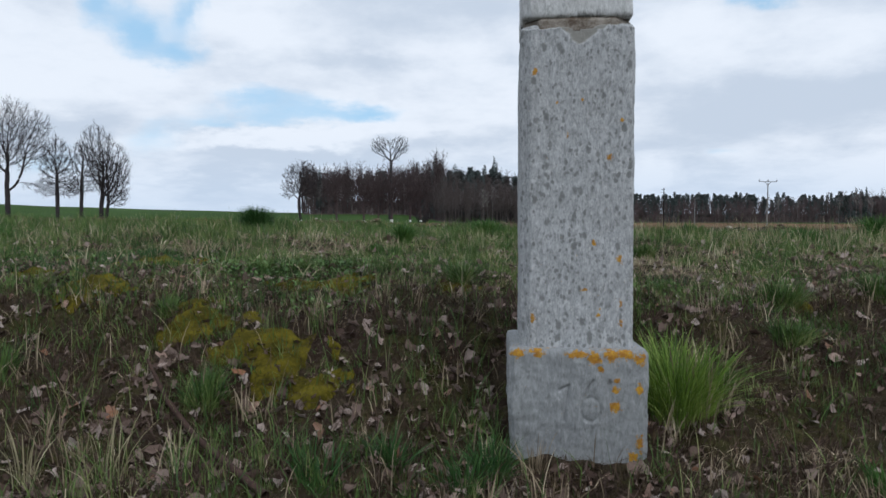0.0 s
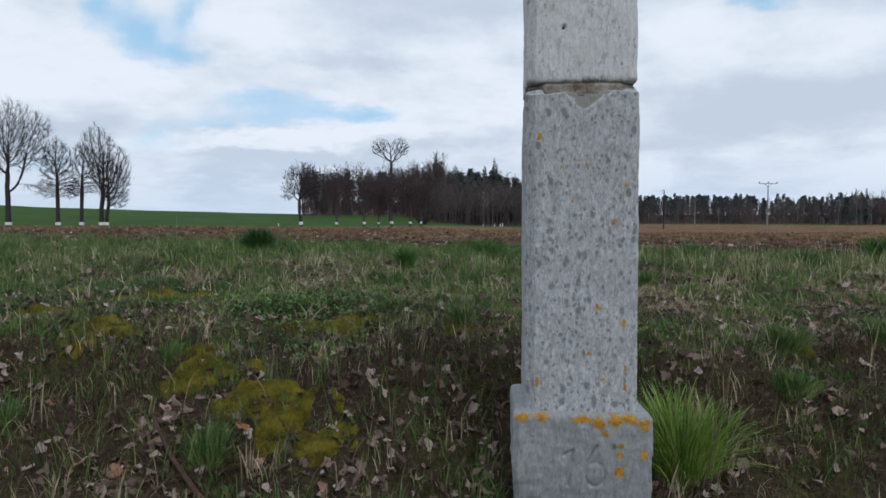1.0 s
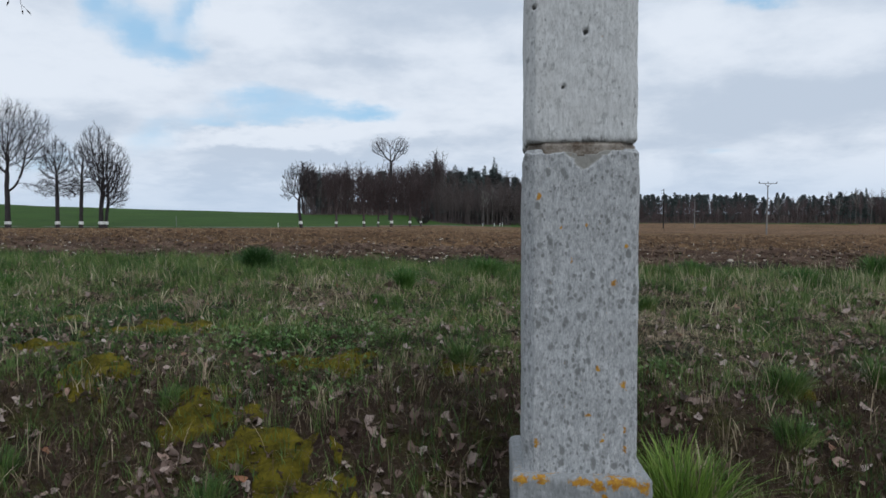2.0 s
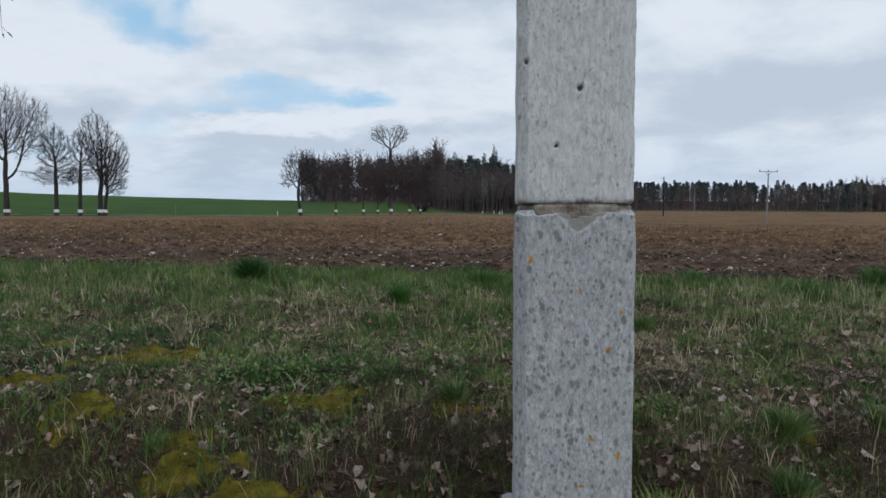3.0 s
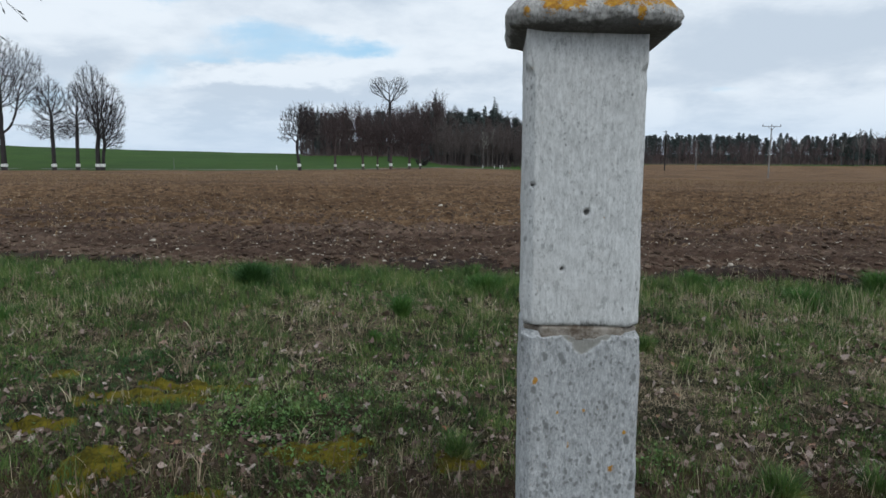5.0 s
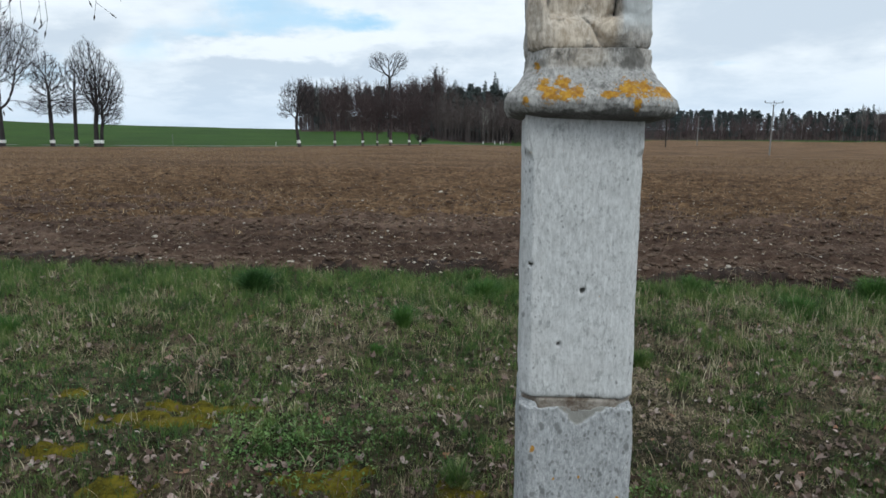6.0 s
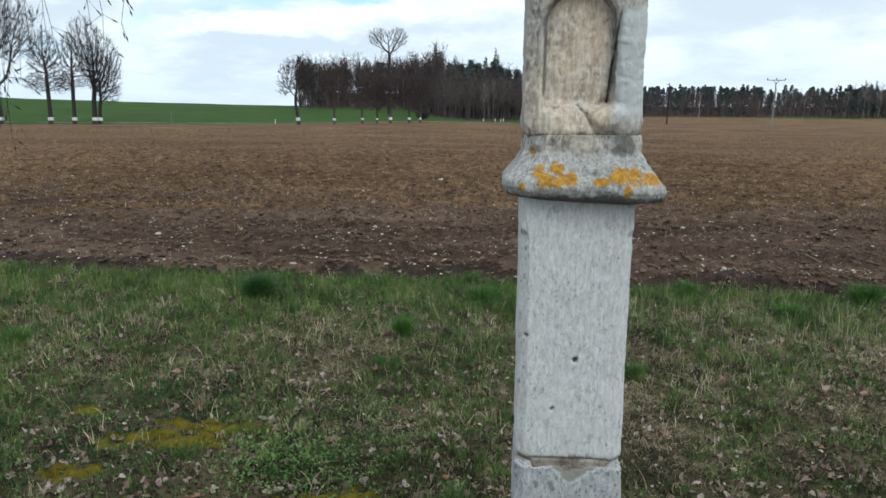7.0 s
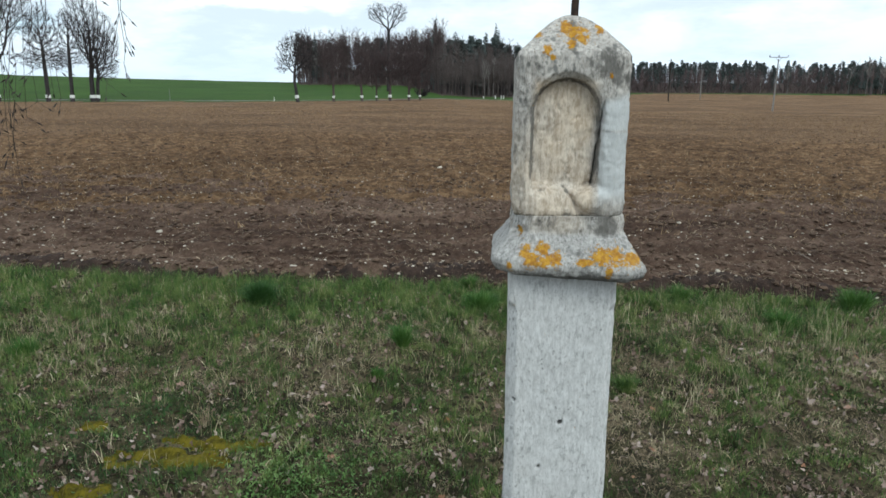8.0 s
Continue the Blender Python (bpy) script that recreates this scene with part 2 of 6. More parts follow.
STEM = blades("weed_stem", [(0.05, (0.020, 0.012, 0.009)), (0.5, (0.056, 0.034, 0.026)), (0.95, (0.16, 0.11, 0.08))], 0.8)
TUFT = blades("tuft_grass", [(0.05, (0.028, 0.075, 0.016)), (0.5, (0.060, 0.140, 0.026)), (0.95, (0.14, 0.235, 0.055))])
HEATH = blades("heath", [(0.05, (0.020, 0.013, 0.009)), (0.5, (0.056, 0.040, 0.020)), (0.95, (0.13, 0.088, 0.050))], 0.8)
HERB = blades("herb", [(0.05, (0.040, 0.085, 0.020)), (0.5, (0.090, 0.165, 0.042)), (0.95, (0.19, 0.28, 0.095))], 0.6)
STUBBLE = blades("stubble", [(0.05, (0.07, 0.043, 0.026)), (0.5, (0.20, 0.13, 0.07)), (0.95, (0.42, 0.30, 0.17))], 0.8)


def leaf_material(name, by):
    k = Nodes(name)
    r = k.island() if by == "island" else k.each()
    c = k.ramp(r, [(0.0, (0.07, 0.042, 0.032)), (0.35, (0.14, 0.095, 0.075)), (0.68, (0.25, 0.188, 0.158)), (0.90, (0.40, 0.335, 0.300)), (1.0, (0.24, 0.11, 0.055))])
    c = k.mix(k.math("MULTIPLY", k.step(k.noise(90, 4), 0.45, 0.7), 0.4), c, (0.09, 0.06, 0.045))
    return k.finish(c, 0.7, k.noise(160, 3), 0.002, 0.5, 0.3)


LEAF, LITTER = leaf_material("dead_leaf", "each"), leaf_material("dead_leaf_litter", "island")
MOSS = plain("moss", (0.026, 0.024, 0.004), (0.135, 0.112, 0.012), 14, 0.95, 0.012, 0.0, 0.1)
STONES = plain("field_stone", (0.28, 0.24, 0.19), (0.62, 0.56, 0.48), 18, 0.9, 0.004, 0.5)
PEBBLE = plain("pale_field_stone", (0.32, 0.28, 0.22), (0.62, 0.57, 0.49), 18, 0.9, 0.004, 0.5, by="each")
CLOD = plain("clod", (0.036, 0.023, 0.016), (0.145, 0.098, 0.069), 9, 0.95, 0.012, 0.4)
BARK = plain("bark", (0.022, 0.020, 0.021), (0.058, 0.051, 0.052), 3.0, 0.95, 0.03, stretch=(1, 1, 0.2))
# brown bark, lightened towards blue to include distance haze
BARK_WARM = plain("brown_bark", (0.050, 0.038, 0.039), (0.108, 0.081, 0.079), 1.2, 0.95, 0.03, 0.5)
TWIGGY = plain("grey_twigs", (0.060, 0.049, 0.047), (0.130, 0.106, 0.101), 1.0, 0.95, 0.02, 0.5)
FAR_TWIGS = plain("brown_forest_twigs", (0.070, 0.052, 0.054), (0.150, 0.112, 0.112), 0.5, 0.95, 0.02, 0.5)
BIRCH = plain("birch_bark", (0.12, 0.11, 0.105), (0.34, 0.32, 0.30), 2.0, 0.85, 0.01)
# conifer green with the far haze mixed into it: paler and bluer
HAZY_NEEDLE = plain("needles", (0.044, 0.056, 0.056), (0.088, 0.110, 0.102), 0.8, 0.85, 0.02, 0.5)
WHITEWASH = plain("whitewash", (0.55, 0.55, 0.53), (0.82, 0.82, 0.80), 3, 0.9, 0.005)
CONCRETE = plain("pole_concrete", (0.16, 0.155, 0.15), (0.27, 0.26, 0.25), 1.5, 0.9, 0.004)
TARRED = plain("tarred_wood", (0.02, 0.016, 0.014), (0.06, 0.05, 0.045), 2, 0.9, 0.004)
STEEL = plain("galvanised_steel", (0.12, 0.12, 0.125), (0.24, 0.24, 0.25), 5, 0.6, 0.001)

# the ground's own surfaces
k = Nodes("verge_soil")
c = k.ramp(k.noise(2.3, 6, 0.65), [(0.3, (0.022, 0.014, 0.010)), (0.5, (0.046, 0.031, 0.022)), (0.7, (0.052, 0.050, 0.024))])
c = k.mix(k.step(k.noise(55, 4, 0.7), 0.5, 0.75), c, (0.15, 0.115, 0.08))
c = k.mix(k.math("MULTIPLY", k.step(k.noise(5.2, 6, 0.7), 0.47, 0.60), 0.85), c, k.mix(k.step(k.noise(60, 4, 0.7), 0.35, 0.65), (0.026, 0.028, 0.009), (0.085, 0.080, 0.028)))
SOIL = k.finish(c, 0.95, k.noise(38, 6, 0.7), 0.03, 0.9, 0.1)
k = Nodes("verge_thatch")
c = k.ramp(k.noise(3.1, 6, 0.65), [(0.36, (0.017, 0.018, 0.009)), (0.50, (0.045, 0.043, 0.020)), (0.64, (0.135, 0.105, 0.070))])
c = k.mix(k.step(k.noise(70, 4, 0.7), 0.52, 0.74), c, (0.17, 0.140, 0.092))
c = k.mix(k.step(k.noise(24, 5, 0.7), 0.52, 0.40), c, (0.018, 0.016, 0.010))
THATCH = k.finish(c, 0.95, k.noise(60, 6, 0.7), 0.02, 0.9, 0.1)
k = Nodes("ploughed_soil")
far = k.noise(0.12, 5, 0.6, k.stretch((0.7, 1, 1)))
c = k.ramp(k.math("ADD", k.math("MULTIPLY", far, 0.28), k.math("MULTIPLY", k.noise(3.1, 7, 0.75), 0.72)), [(0.38, (0.044, 0.025, 0.014)), (0.5, (0.136, 0.082, 0.045)), (0.61, (0.275, 0.175, 0.098))])
c = k.mix(k.math("MULTIPLY", k.step(k.noise(26, 5, 0.7), 0.55, 0.75), 0.6), c, (0.22, 0.16, 0.105))
FALLOW = k.finish(c, 0.95, k.noise(14, 7, 0.7), 0.12, 1.0, 0.1)
k = Nodes("fresh_ploughed_soil")
c = k.ramp(k.math("ADD", k.math("MULTIPLY", k.noise(0.9, 5, 0.6, k.stretch((0.3, 1, 1))), 0.5), k.math("MULTIPLY", k.noise(5.5, 7, 0.7), 0.5)), [(0.36, (0.036, 0.022, 0.016)), (0.5, (0.118, 0.076, 0.056)), (0.63, (0.235, 0.162, 0.120))])
c = k.mix(k.math("MULTIPLY", k.step(k.noise(34, 5, 0.7), 0.56, 0.72), 0.6), c, (0.20, 0.15, 0.105))
PLOUGH = k.finish(c, 0.95, k.noise(18, 7, 0.7), 0.12, 1.0, 0.1)
k = Nodes("young_cereal")
c = k.ramp(k.noise(0.06, 6, 0.6), [(0.3, (0.021, 0.052, 0.007)), (0.7, (0.038, 0.084, 0.011))])
c = k.mix(k.math("MULTIPLY", k.step(k.noise(0.8, 5, 0.6, k.stretch((1, 0.15, 1))), 0.45, 0.7), 0.35), c, (0.05, 0.070, 0.014))
CROP = k.finish(c, 0.9, k.noise(1.5, 5), 0.15, 0.6, 0.1)
# furrow soil coloured extra dark to stand for the shadow behind the grass edge
SHADED_FURROW = plain("shaded_furrow_soil", (0.014, 0.009, 0.007), (0.052, 0.033, 0.025), 11, 0.9, 0.05)
WOODFLOOR = plain("woodland_floor", (0.030, 0.022, 0.018), (0.075, 0.05, 0.04), 0.3, 0.95, 0.2)

# ---- mesh helpers ----


def lattice(cell, seed):
    """A number from 0 to 1 for each whole-numbered cell."""
    h = np.full(cell.shape[:-1], seed * 668265263 + 374761393, dtype=np.uint64)
    for axis, prime in zip(range(cell.shape[-1]), (374761393, 2246822519, 3266489917)):
        h = (h ^ (cell[..., axis].astype(np.int64).astype(np.uint64) * np.uint64(prime))) & np.uint64(0xFFFFFFFF)
        h = ((h ^ (h >> np.uint64(15))) * np.uint64(2654435761)) & np.uint64(0xFFFFFFFF)
    return ((h ^ (h >> np.uint64(13))) & np.uint64(0xFFFFFF)).astype(float) / 0xFFFFFF


def vnoise(p, scale, seed=0, octaves=3):
    """Smooth noise from about -1 to 1 at the rows of p, in two or three dimensions."""
    p = np.asarray(p, float) * scale
    out, amp, total = 0.0, 1.0, 0.0
    for o in range(octaves):
        cell = np.floor(p)
        f = p - cell
        f = f * f * (3 - 2 * f)
        dims = p.shape[-1]
        value = 0.0
        for corner in range(2 ** dims):
            bits = np.array([(corner >> d) & 1 for d in range(dims)])
            w = np.prod(np.where(bits, f, 1 - f), axis=-1)
            value = value + w * lattice(cell + bits, seed + 17 * o)
        out, total = out + amp * (2 * value - 1), total + amp
        amp, p = amp * 0.5, p * 2.03
    return out / total * 1.4


def smooth(x, lo, hi):
    t = np.clip((np.asarray(x, float) - lo) / (hi - lo), 0, 1)
    return t * t * (3 - 2 * t)


def mesh(name, verts, faces, materials, indices=None, shade=True, attrs=None):
    """A mesh from arrays: verts (n, 3); faces a list of arrays, each (m, 3) or (m, 4)."""
    me = bpy.data.meshes.new(name)
    verts = np.asarray(verts, np.float32)
    groups = [np.asarray(f, np.int32) for f in faces if len(f)]
    loops = np.concatenate([g.ravel() for g in groups])
    sizes = np.concatenate([np.full(len(g), g.shape[1], np.int32) for g in groups])
    me.vertices.add(len(verts))
    me.vertices.foreach_set("co", verts.ravel())
    me.loops.add(len(loops))
    me.loops.foreach_set("vertex_index", loops)
    me.polygons.add(len(sizes))
    me.polygons.foreach_set("loop_start", np.concatenate([[0], np.cumsum(sizes)[:-1]]).astype(np.int32))
    me.polygons.foreach_set("loop_total", sizes)
    if indices is not None:
        me.polygons.foreach_set("material_index", np.asarray(indices, np.int32))
    me.polygons.foreach_set("use_smooth", np.full(len(sizes), shade))
    for m in materials:
        me.materials.append(m)
    for key, values in (attrs or {}).items():
        me.attributes.new(key, "FLOAT", "POINT").data.foreach_set("value", np.asarray(values, np.float32))
    me.update(calc_edges=True)
    me.validate()
    return me


class Soup:
    """Gathers many small shapes into one mesh."""

    def __init__(self):
        self.v, self.f3, self.f4, self.count = [], [], [], 0

    def add(self, verts, tris=(), quads=()):
        verts = np.asarray(verts, float).reshape(-1, 3)
        if len(tris):
            self.f3.append(np.asarray(tris, np.int64).reshape(-1, 3) + self.count)
        if len(quads):
            self.f4.append(np.asarray(quads, np.int64).reshape(-1, 4) + self.count)
        self.v.append(verts)
        self.count += len(verts)

    def tube(self, points, radii, sides, tip=True):
        """A tube along the points; it closes to a point at its end."""
        points = np.asarray(points, float)
        n = len(points)
        way = np.gradient(points, axis=0)
        way /= np.linalg.norm(way, axis=1)[:, None] + 1e-9
        ref = np.where(np.abs(way[:, 2:3]) > 0.9, np.array([[1.0, 0, 0]]), np.array([[0, 0, 1.0]]))
        a = np.cross(way, ref)
        a /= np.linalg.norm(a, axis=1)[:, None] + 1e-9
        b = np.cross(way, a)
        turn = np.arange(sides) / sides * 2 * np.pi
        ring = a[:, None] * np.cos(turn)[None, :, None] + b[:, None] * np.sin(turn)[None, :, None]
        v = points[:, None] + ring * np.asarray(radii, float)[:, None, None]
        i, j = np.meshgrid(np.arange(n - 1), np.arange(sides), indexing="ij")
        k1, k2 = i * sides + j, i * sides + (j + 1) % sides
        self.add(v.reshape(-1, 3), quads=np.stack([k1, k2, k2 + sides, k1 + sides], -1).reshape(-1, 4))

    def slivers(self, roots, ways, width):
        """Fine twigs, each a single narrow blade of wood."""
        flat_ = np.cross(ways, np.random.default_rng(len(self.v)).normal(0, 1, ways.shape))
        flat_ *= width / 2 / (np.linalg.norm(flat_, axis=1)[:, None] + 1e-9)
        n = len(roots)
        self.add(np.stack([roots - flat_, roots + flat_, roots + ways], 1).reshape(-1, 3), tris=np.arange(3 * n).reshape(-1, 3))

    def arrays(self):
        v = np.concatenate(self.v)
        return v, [np.concatenate(g) for g in (self.f3, self.f4) if g]

    def mesh(self, name, materials, shade=True):
        v, f = self.arrays()
        return mesh(name, v, f, materials, shade=shade)


def part(name, me, parent, label=""):
    ob = new(name, me)
    ob.parent = parent
    return tagged(ob, label) if label else ob


def thing(name, me, label, category, group="", kind="", at=None):
    ob = new(name, me)
    if at is not None:
        ob.matrix_basis = at
    return tagged(ob, label, category, group, kind)


rng = np.random.default_rng(7)

# ---- the lie of the land ----
EDGE_X = [-40, -4.6, -3.9, -2.7, -1.9, -1.0, -0.15, 0.5, 2.0, 2.7, 3.2, 3.6, 4.1, 40]
EDGE_Y = [7.1, 7.03, 6.92, 6.83, 6.72, 6.80, 6.90, 6.80, 6.56, 6.60, 6.48, 6.38, 6.15, 5.2]
NEAR_Y = [-30, -4, 0, 1.2, 1.9, 2.1, 2.4, 2.68, 2.85, 3.4, 4.4, 5.2, 6.2, 7.0]
NEAR_Z = [-0.8, -0.30, -0.14, -0.06, -0.005, 0.075, 0.205, 0.32, 0.36, 0.41, 0.435, 0.497, 0.55, 0.575]


def margin(x):
    """How far ahead the grass verge ends at x."""
    return np.interp(x, EDGE_X, EDGE_Y)


def height(x, y):
    """The ground's height in metres."""
    x, y = np.asarray(x, float), np.asarray(y, float)
    p = np.stack([x, y], -1)
    wave = vnoise(p, 0.9, 3, 2) * 0.10 * smooth(y, 2.2, 3.0) * 0.35
    near = np.interp(y + 0.12 * vnoise(p, 1.6, 5, 2), NEAR_Y, NEAR_Z) - 0.016 * np.clip(x, -9, 1.0) * smooth(y, 2.0, 4.5)
    near = near + wave + (0.026 + 0.016 * smooth(y, 3.0, 2.4)) * vnoise(p, 5.0, 9, 3) + 0.012 * vnoise(p, 15.0, 11, 2)
    r = x / np.maximum(y, 5.0)
    reach = np.hypot(x, y)
    top = np.interp(r, [-2, -0.64, -0.21, -0.06, 0.04, 0.3, 2], [7.5, 6.7, 4.9, 4.8, 1.2, 0.6, 0.6])
    start = np.interp(r, [-2, -0.3, 0.0, 0.2, 2], [150, 150, 150, 190, 190])
    full = np.interp(r, [-2, -0.64, -0.21, 0.05, 0.3, 2], [225, 225, 300, 290, 325, 325])
    swell = smooth(y, 20, 110)
    base = 0.53 - swell * np.interp(r, [-2, -0.3, 0.0, 0.25, 0.5, 2], [0.9, 0.8, 0.4, 1.2, 1.7, 1.7])
    field = base + (top - base) * np.clip((y - start) / np.maximum(full - start, 1.0), 0, 1)
    field = np.maximum(field - 0.012 * np.maximum(y - full - 60, 0), -30.0)
    # wooded rises behind the copse and the forest's edge
    field = field + 9.0 * smooth(y, 330, 420) * smooth(r, -0.20, -0.16) * smooth(r, 0.16, 0.11) * smooth(y, 700, 500)
    field = field + 6.0 * smooth(y, 345, 420) * smooth(r, 0.09, 0.14) * smooth(y, 900, 600)
    dist = y - margin(x)
    furrow = ((-0.15 - 0.05 * smooth(x, 0.0, 2.5)) * np.exp(-((dist - 0.20) / 0.17) ** 2) + 0.06 * np.exp(-((dist - 0.62) / 0.20) ** 2)) * (reach < 40)
    lumpy = 0.055 * vnoise(p * np.array([0.30, 1.0]), 2.6, 21, 3) + 0.055 * np.abs(vnoise(p * np.array([0.55, 1.0]), 4.2, 25, 2)) ** 1.3 + 0.034 * vnoise(p * np.array([0.7, 1.0]), 9.0, 23, 2) + 0.016 * vnoise(p, 23.0, 27, 1)
    rough = smooth(dist, 0.0, 0.3) * (1 - smooth(reach, 26, 75)) * lumpy
    field = field + furrow + rough - 0.015 * np.clip(x, -8, 8) * (1 - swell)
    mixed = smooth(dist + 0.05 * vnoise(p, 4.0, 29, 2) * (reach < 40), -0.05, 0.06)
    return near * (1 - mixed) + field * mixed


def polar_ground():
    rings = np.concatenate([np.geomspace(0.35, 1.4, 26)[:-1], np.geomspace(1.4, 6.6, 150)[:-1], np.geomspace(6.6, 32, 300)[:-1], np.geomspace(32, 4000, 110)])
    turns = np.concatenate([np.linspace(-40, 40, 360)[:-1], np.linspace(44, 316, 70)[:-1]])
    a, d = np.meshgrid(np.radians(turns), rings)
    x, y = d * np.sin(a), d * np.cos(a)
    z = height(x, y)
    n, m = len(rings), len(turns)
    v = np.concatenate([np.stack([x, y, z], -1).reshape(-1, 3), [[0, 0, float(height(0, 0))]]])
    i, j = np.meshgrid(np.arange(n - 1), np.arange(m), indexing="ij")
    q = np.stack([i * m + j, i * m + (j + 1) % m, (i + 1) * m + (j + 1) % m, (i + 1) * m + j], -1).reshape(-1, 4)
    t = np.stack([np.full(m, n * m), np.arange(m), (np.arange(m) + 1) % m], -1)[:, ::-1]
    mid = np.concatenate([v[q].mean(1), v[t].mean(1)])
    r = mid[:, 0] / np.maximum(mid[:, 1], 5)
    crop_at = np.interp(r, [-3, -0.6, -0.2, -0.03, 0.12, 0.3, 0.62, 3], [143, 143, 146, 158, 166, 316, 292, 292])
    slot = np.where(mid[:, 1] < margin(mid[:, 0]), 0, np.where(mid[:, 1] < crop_at, 1, 2))
    slot = np.where((slot == 0) & (mid[:, 1] > 2.95 + 0.25 * vnoise(mid[:, :2], 2.2, 141, 3)), 5, slot)
    slot = np.where((slot == 0) & ((mid[:, 1] < 1.0 + 0.3 * vnoise(mid[:, :2], 1.5, 143, 2)) | (np.abs(mid[:, 0]) > 0.78 * mid[:, 1] + 0.7)), 5, slot)
    woods = ((r > -0.205) & (r < 0.10) & (mid[:, 1] > np.interp(r, [-0.21, -0.05, 0.0, 0.13], [266, 258, 184, 202]))) | ((r > 0.10) & (mid[:, 1] > 336))
    slot = np.where(woods, 3, slot)
    slot = np.where((slot == 1) & (mid[:, 1] > 12.6 + 3.0 * vnoise(mid[:, :2] * np.array([0.12, 0.5]), 0.9, 131, 3) + 3.2 * vnoise(mid[:, :2] * np.array([0.5, 1.0]), 3.2, 133, 3)), 4, slot)
    # the strip along the verge whose colour carries the furrow's shadow
    gap_ = mid[:, 1] - margin(mid[:, 0])
    slot = np.where((slot == 1) & (gap_ < 0.55 + 0.2 * vnoise(mid[:, :2], 3.0, 135, 2)), 6, slot)
    order = [q, t]
    return mesh("ground", v, order, [SOIL, PLOUGH, CROP, WOODFLOOR, FALLOW, THATCH, SHADED_FURROW], slot)


ground = tagged(new("ground", polar_ground()), "grassy verge bank, ploughed brown field and green crop hill", "ground", kind="structure")

# ---- the road beyond the field ----
ROAD = plain("worn_asphalt", (0.07, 0.07, 0.068), (0.19, 0.185, 0.175), 0.25, 0.9, 0.01)


def road_strip():
    """A narrow road along the foot of the rise, slightly proud of the ground."""
    u = np.linspace(-0.95, 0.10, 90)
    d = np.interp(u, [-0.95, -0.3, -0.08, 0.0, 0.10], [151, 151, 151, 158, 171])
    rows = [np.stack([u * (d + w), d + w, height(u * (d + w), d + w) + z], -1) for w, z in ((0.0, -0.25), (0.05, 0.02), (1.2, 0.05), (2.4, 0.02), (2.5, -0.25))]
    n = len(u)
    i, j = np.meshgrid(np.arange(len(rows) - 1), np.arange(n - 1), indexing="ij")
    q = np.stack([i * n + j, i * n + j + 1, (i + 1) * n + j + 1, (i + 1) * n + j], -1).reshape(-1, 4)
    return mesh("road", np.concatenate(rows), [q], [ROAD])


tagged(new("road", road_strip()), "narrow grey asphalt road at the foot of the green rise", "road", kind="structure")

# ---- the wayside shrine ----
SHRINE = pose(0.387, 2.06, 0.0) @ pose(0, 0, 0, -0.9, 0, -4.6)
shrine = new("wayside_shrine")
shrine.matrix_basis = SHRINE
tagged(shrine, "tall weathered grey limestone wayside shrine with orange lichen", "shrine")


def loft(zs, half, cut, front, displace=None, shift=0.0, right=1.0):
    """An upright block: at each height a square of half(z) with corners cut by cut(z). Gives verts and quads, the front face first in each ring."""
    side, corner, back = 10, 14, 4
    rows = []
    for z in zs:
        h, c = half(z), cut(z)
        e = c * right
        pts = []
        turns = ((front, (-h + c, -h), (h - e, -h)), (corner, (h - e, -h), (h, -h + e)), (side, (h, -h + e), (h, h - e)), (back, (h, h - e), (h - e, h)),
                 (side, (h - e, h), (-h + c, h)), (back, (-h + c, h), (-h, h - c)), (side, (-h, h - c), (-h, -h + c)), (corner, (-h, -h + c), (-h + c, -h)))
        for count, a, b in turns:
            for s in range(count):
                pts.append((a[0] + (b[0] - a[0]) * s / count + shift, a[1] + (b[1] - a[1]) * s / count, z))
        rows.append(pts)
    v = np.array(rows)
    n, m = v.shape[:2]
    flat = v.reshape(-1, 3)
    if displace is not None:
        flat = displace(flat)
    i, j = np.meshgrid(np.arange(n - 1), np.arange(m), indexing="ij")
    q = np.stack([i * m + j, i * m + (j + 1) % m, (i + 1) * m + (j + 1) % m, (i + 1) * m + j], -1).reshape(-1, 4)
    ends = []
    for row in (0, n - 1):
        mid = len(flat) + (row > 0)
        ring = row * m + np.arange(m)
        nxt = row * m + (np.arange(m) + 1) % m
        ends.append(np.stack([np.full(m, mid), nxt, ring] if row == 0 else [np.full(m, mid), ring, nxt], -1))
    flat = np.concatenate([flat, [flat[:m].mean(0)], [flat[(n - 1) * m:].mean(0)]])
    return flat, [q, np.concatenate(ends)]


ASKEW = np.array(Euler((0.62, 0.45, 0.83)).to_matrix())


def worn(amount, scale, seed, also=None):
    def go(p):
        q = p @ ASKEW
        r = np.linalg.norm(p[:, :2], axis=1)[:, None] + 1e-6
        out = p.copy()
        out[:, :2] += p[:, :2] / r * (amount * vnoise(q, scale, seed, 3) + amount * 0.35 * vnoise(q, scale * 5, seed + 1, 2))[:, None]
        return also(out) if also else out
    return go


def ripple(p, amount, scale):
    r = np.linalg.norm(p[:, :2], axis=1)[:, None] + 1e-6
    p[:, :2] += p[:, :2] / r * (amount * vnoise(p @ ASKEW, scale, 77, 3))[:, None]
    return p


def spots(p, places):
    """How near the points of a front face lie to spots (x, z, half width, half height): 1 in their midst."""
    f = np.zeros(len(p))
    for x, z, w, h in places:
        f = np.maximum(f, np.exp(-(((p[:, 0] - x) / w) ** 2 + ((p[:, 2] - z) / h) ** 2)))
    return f * (p[:, 1] < -0.05)


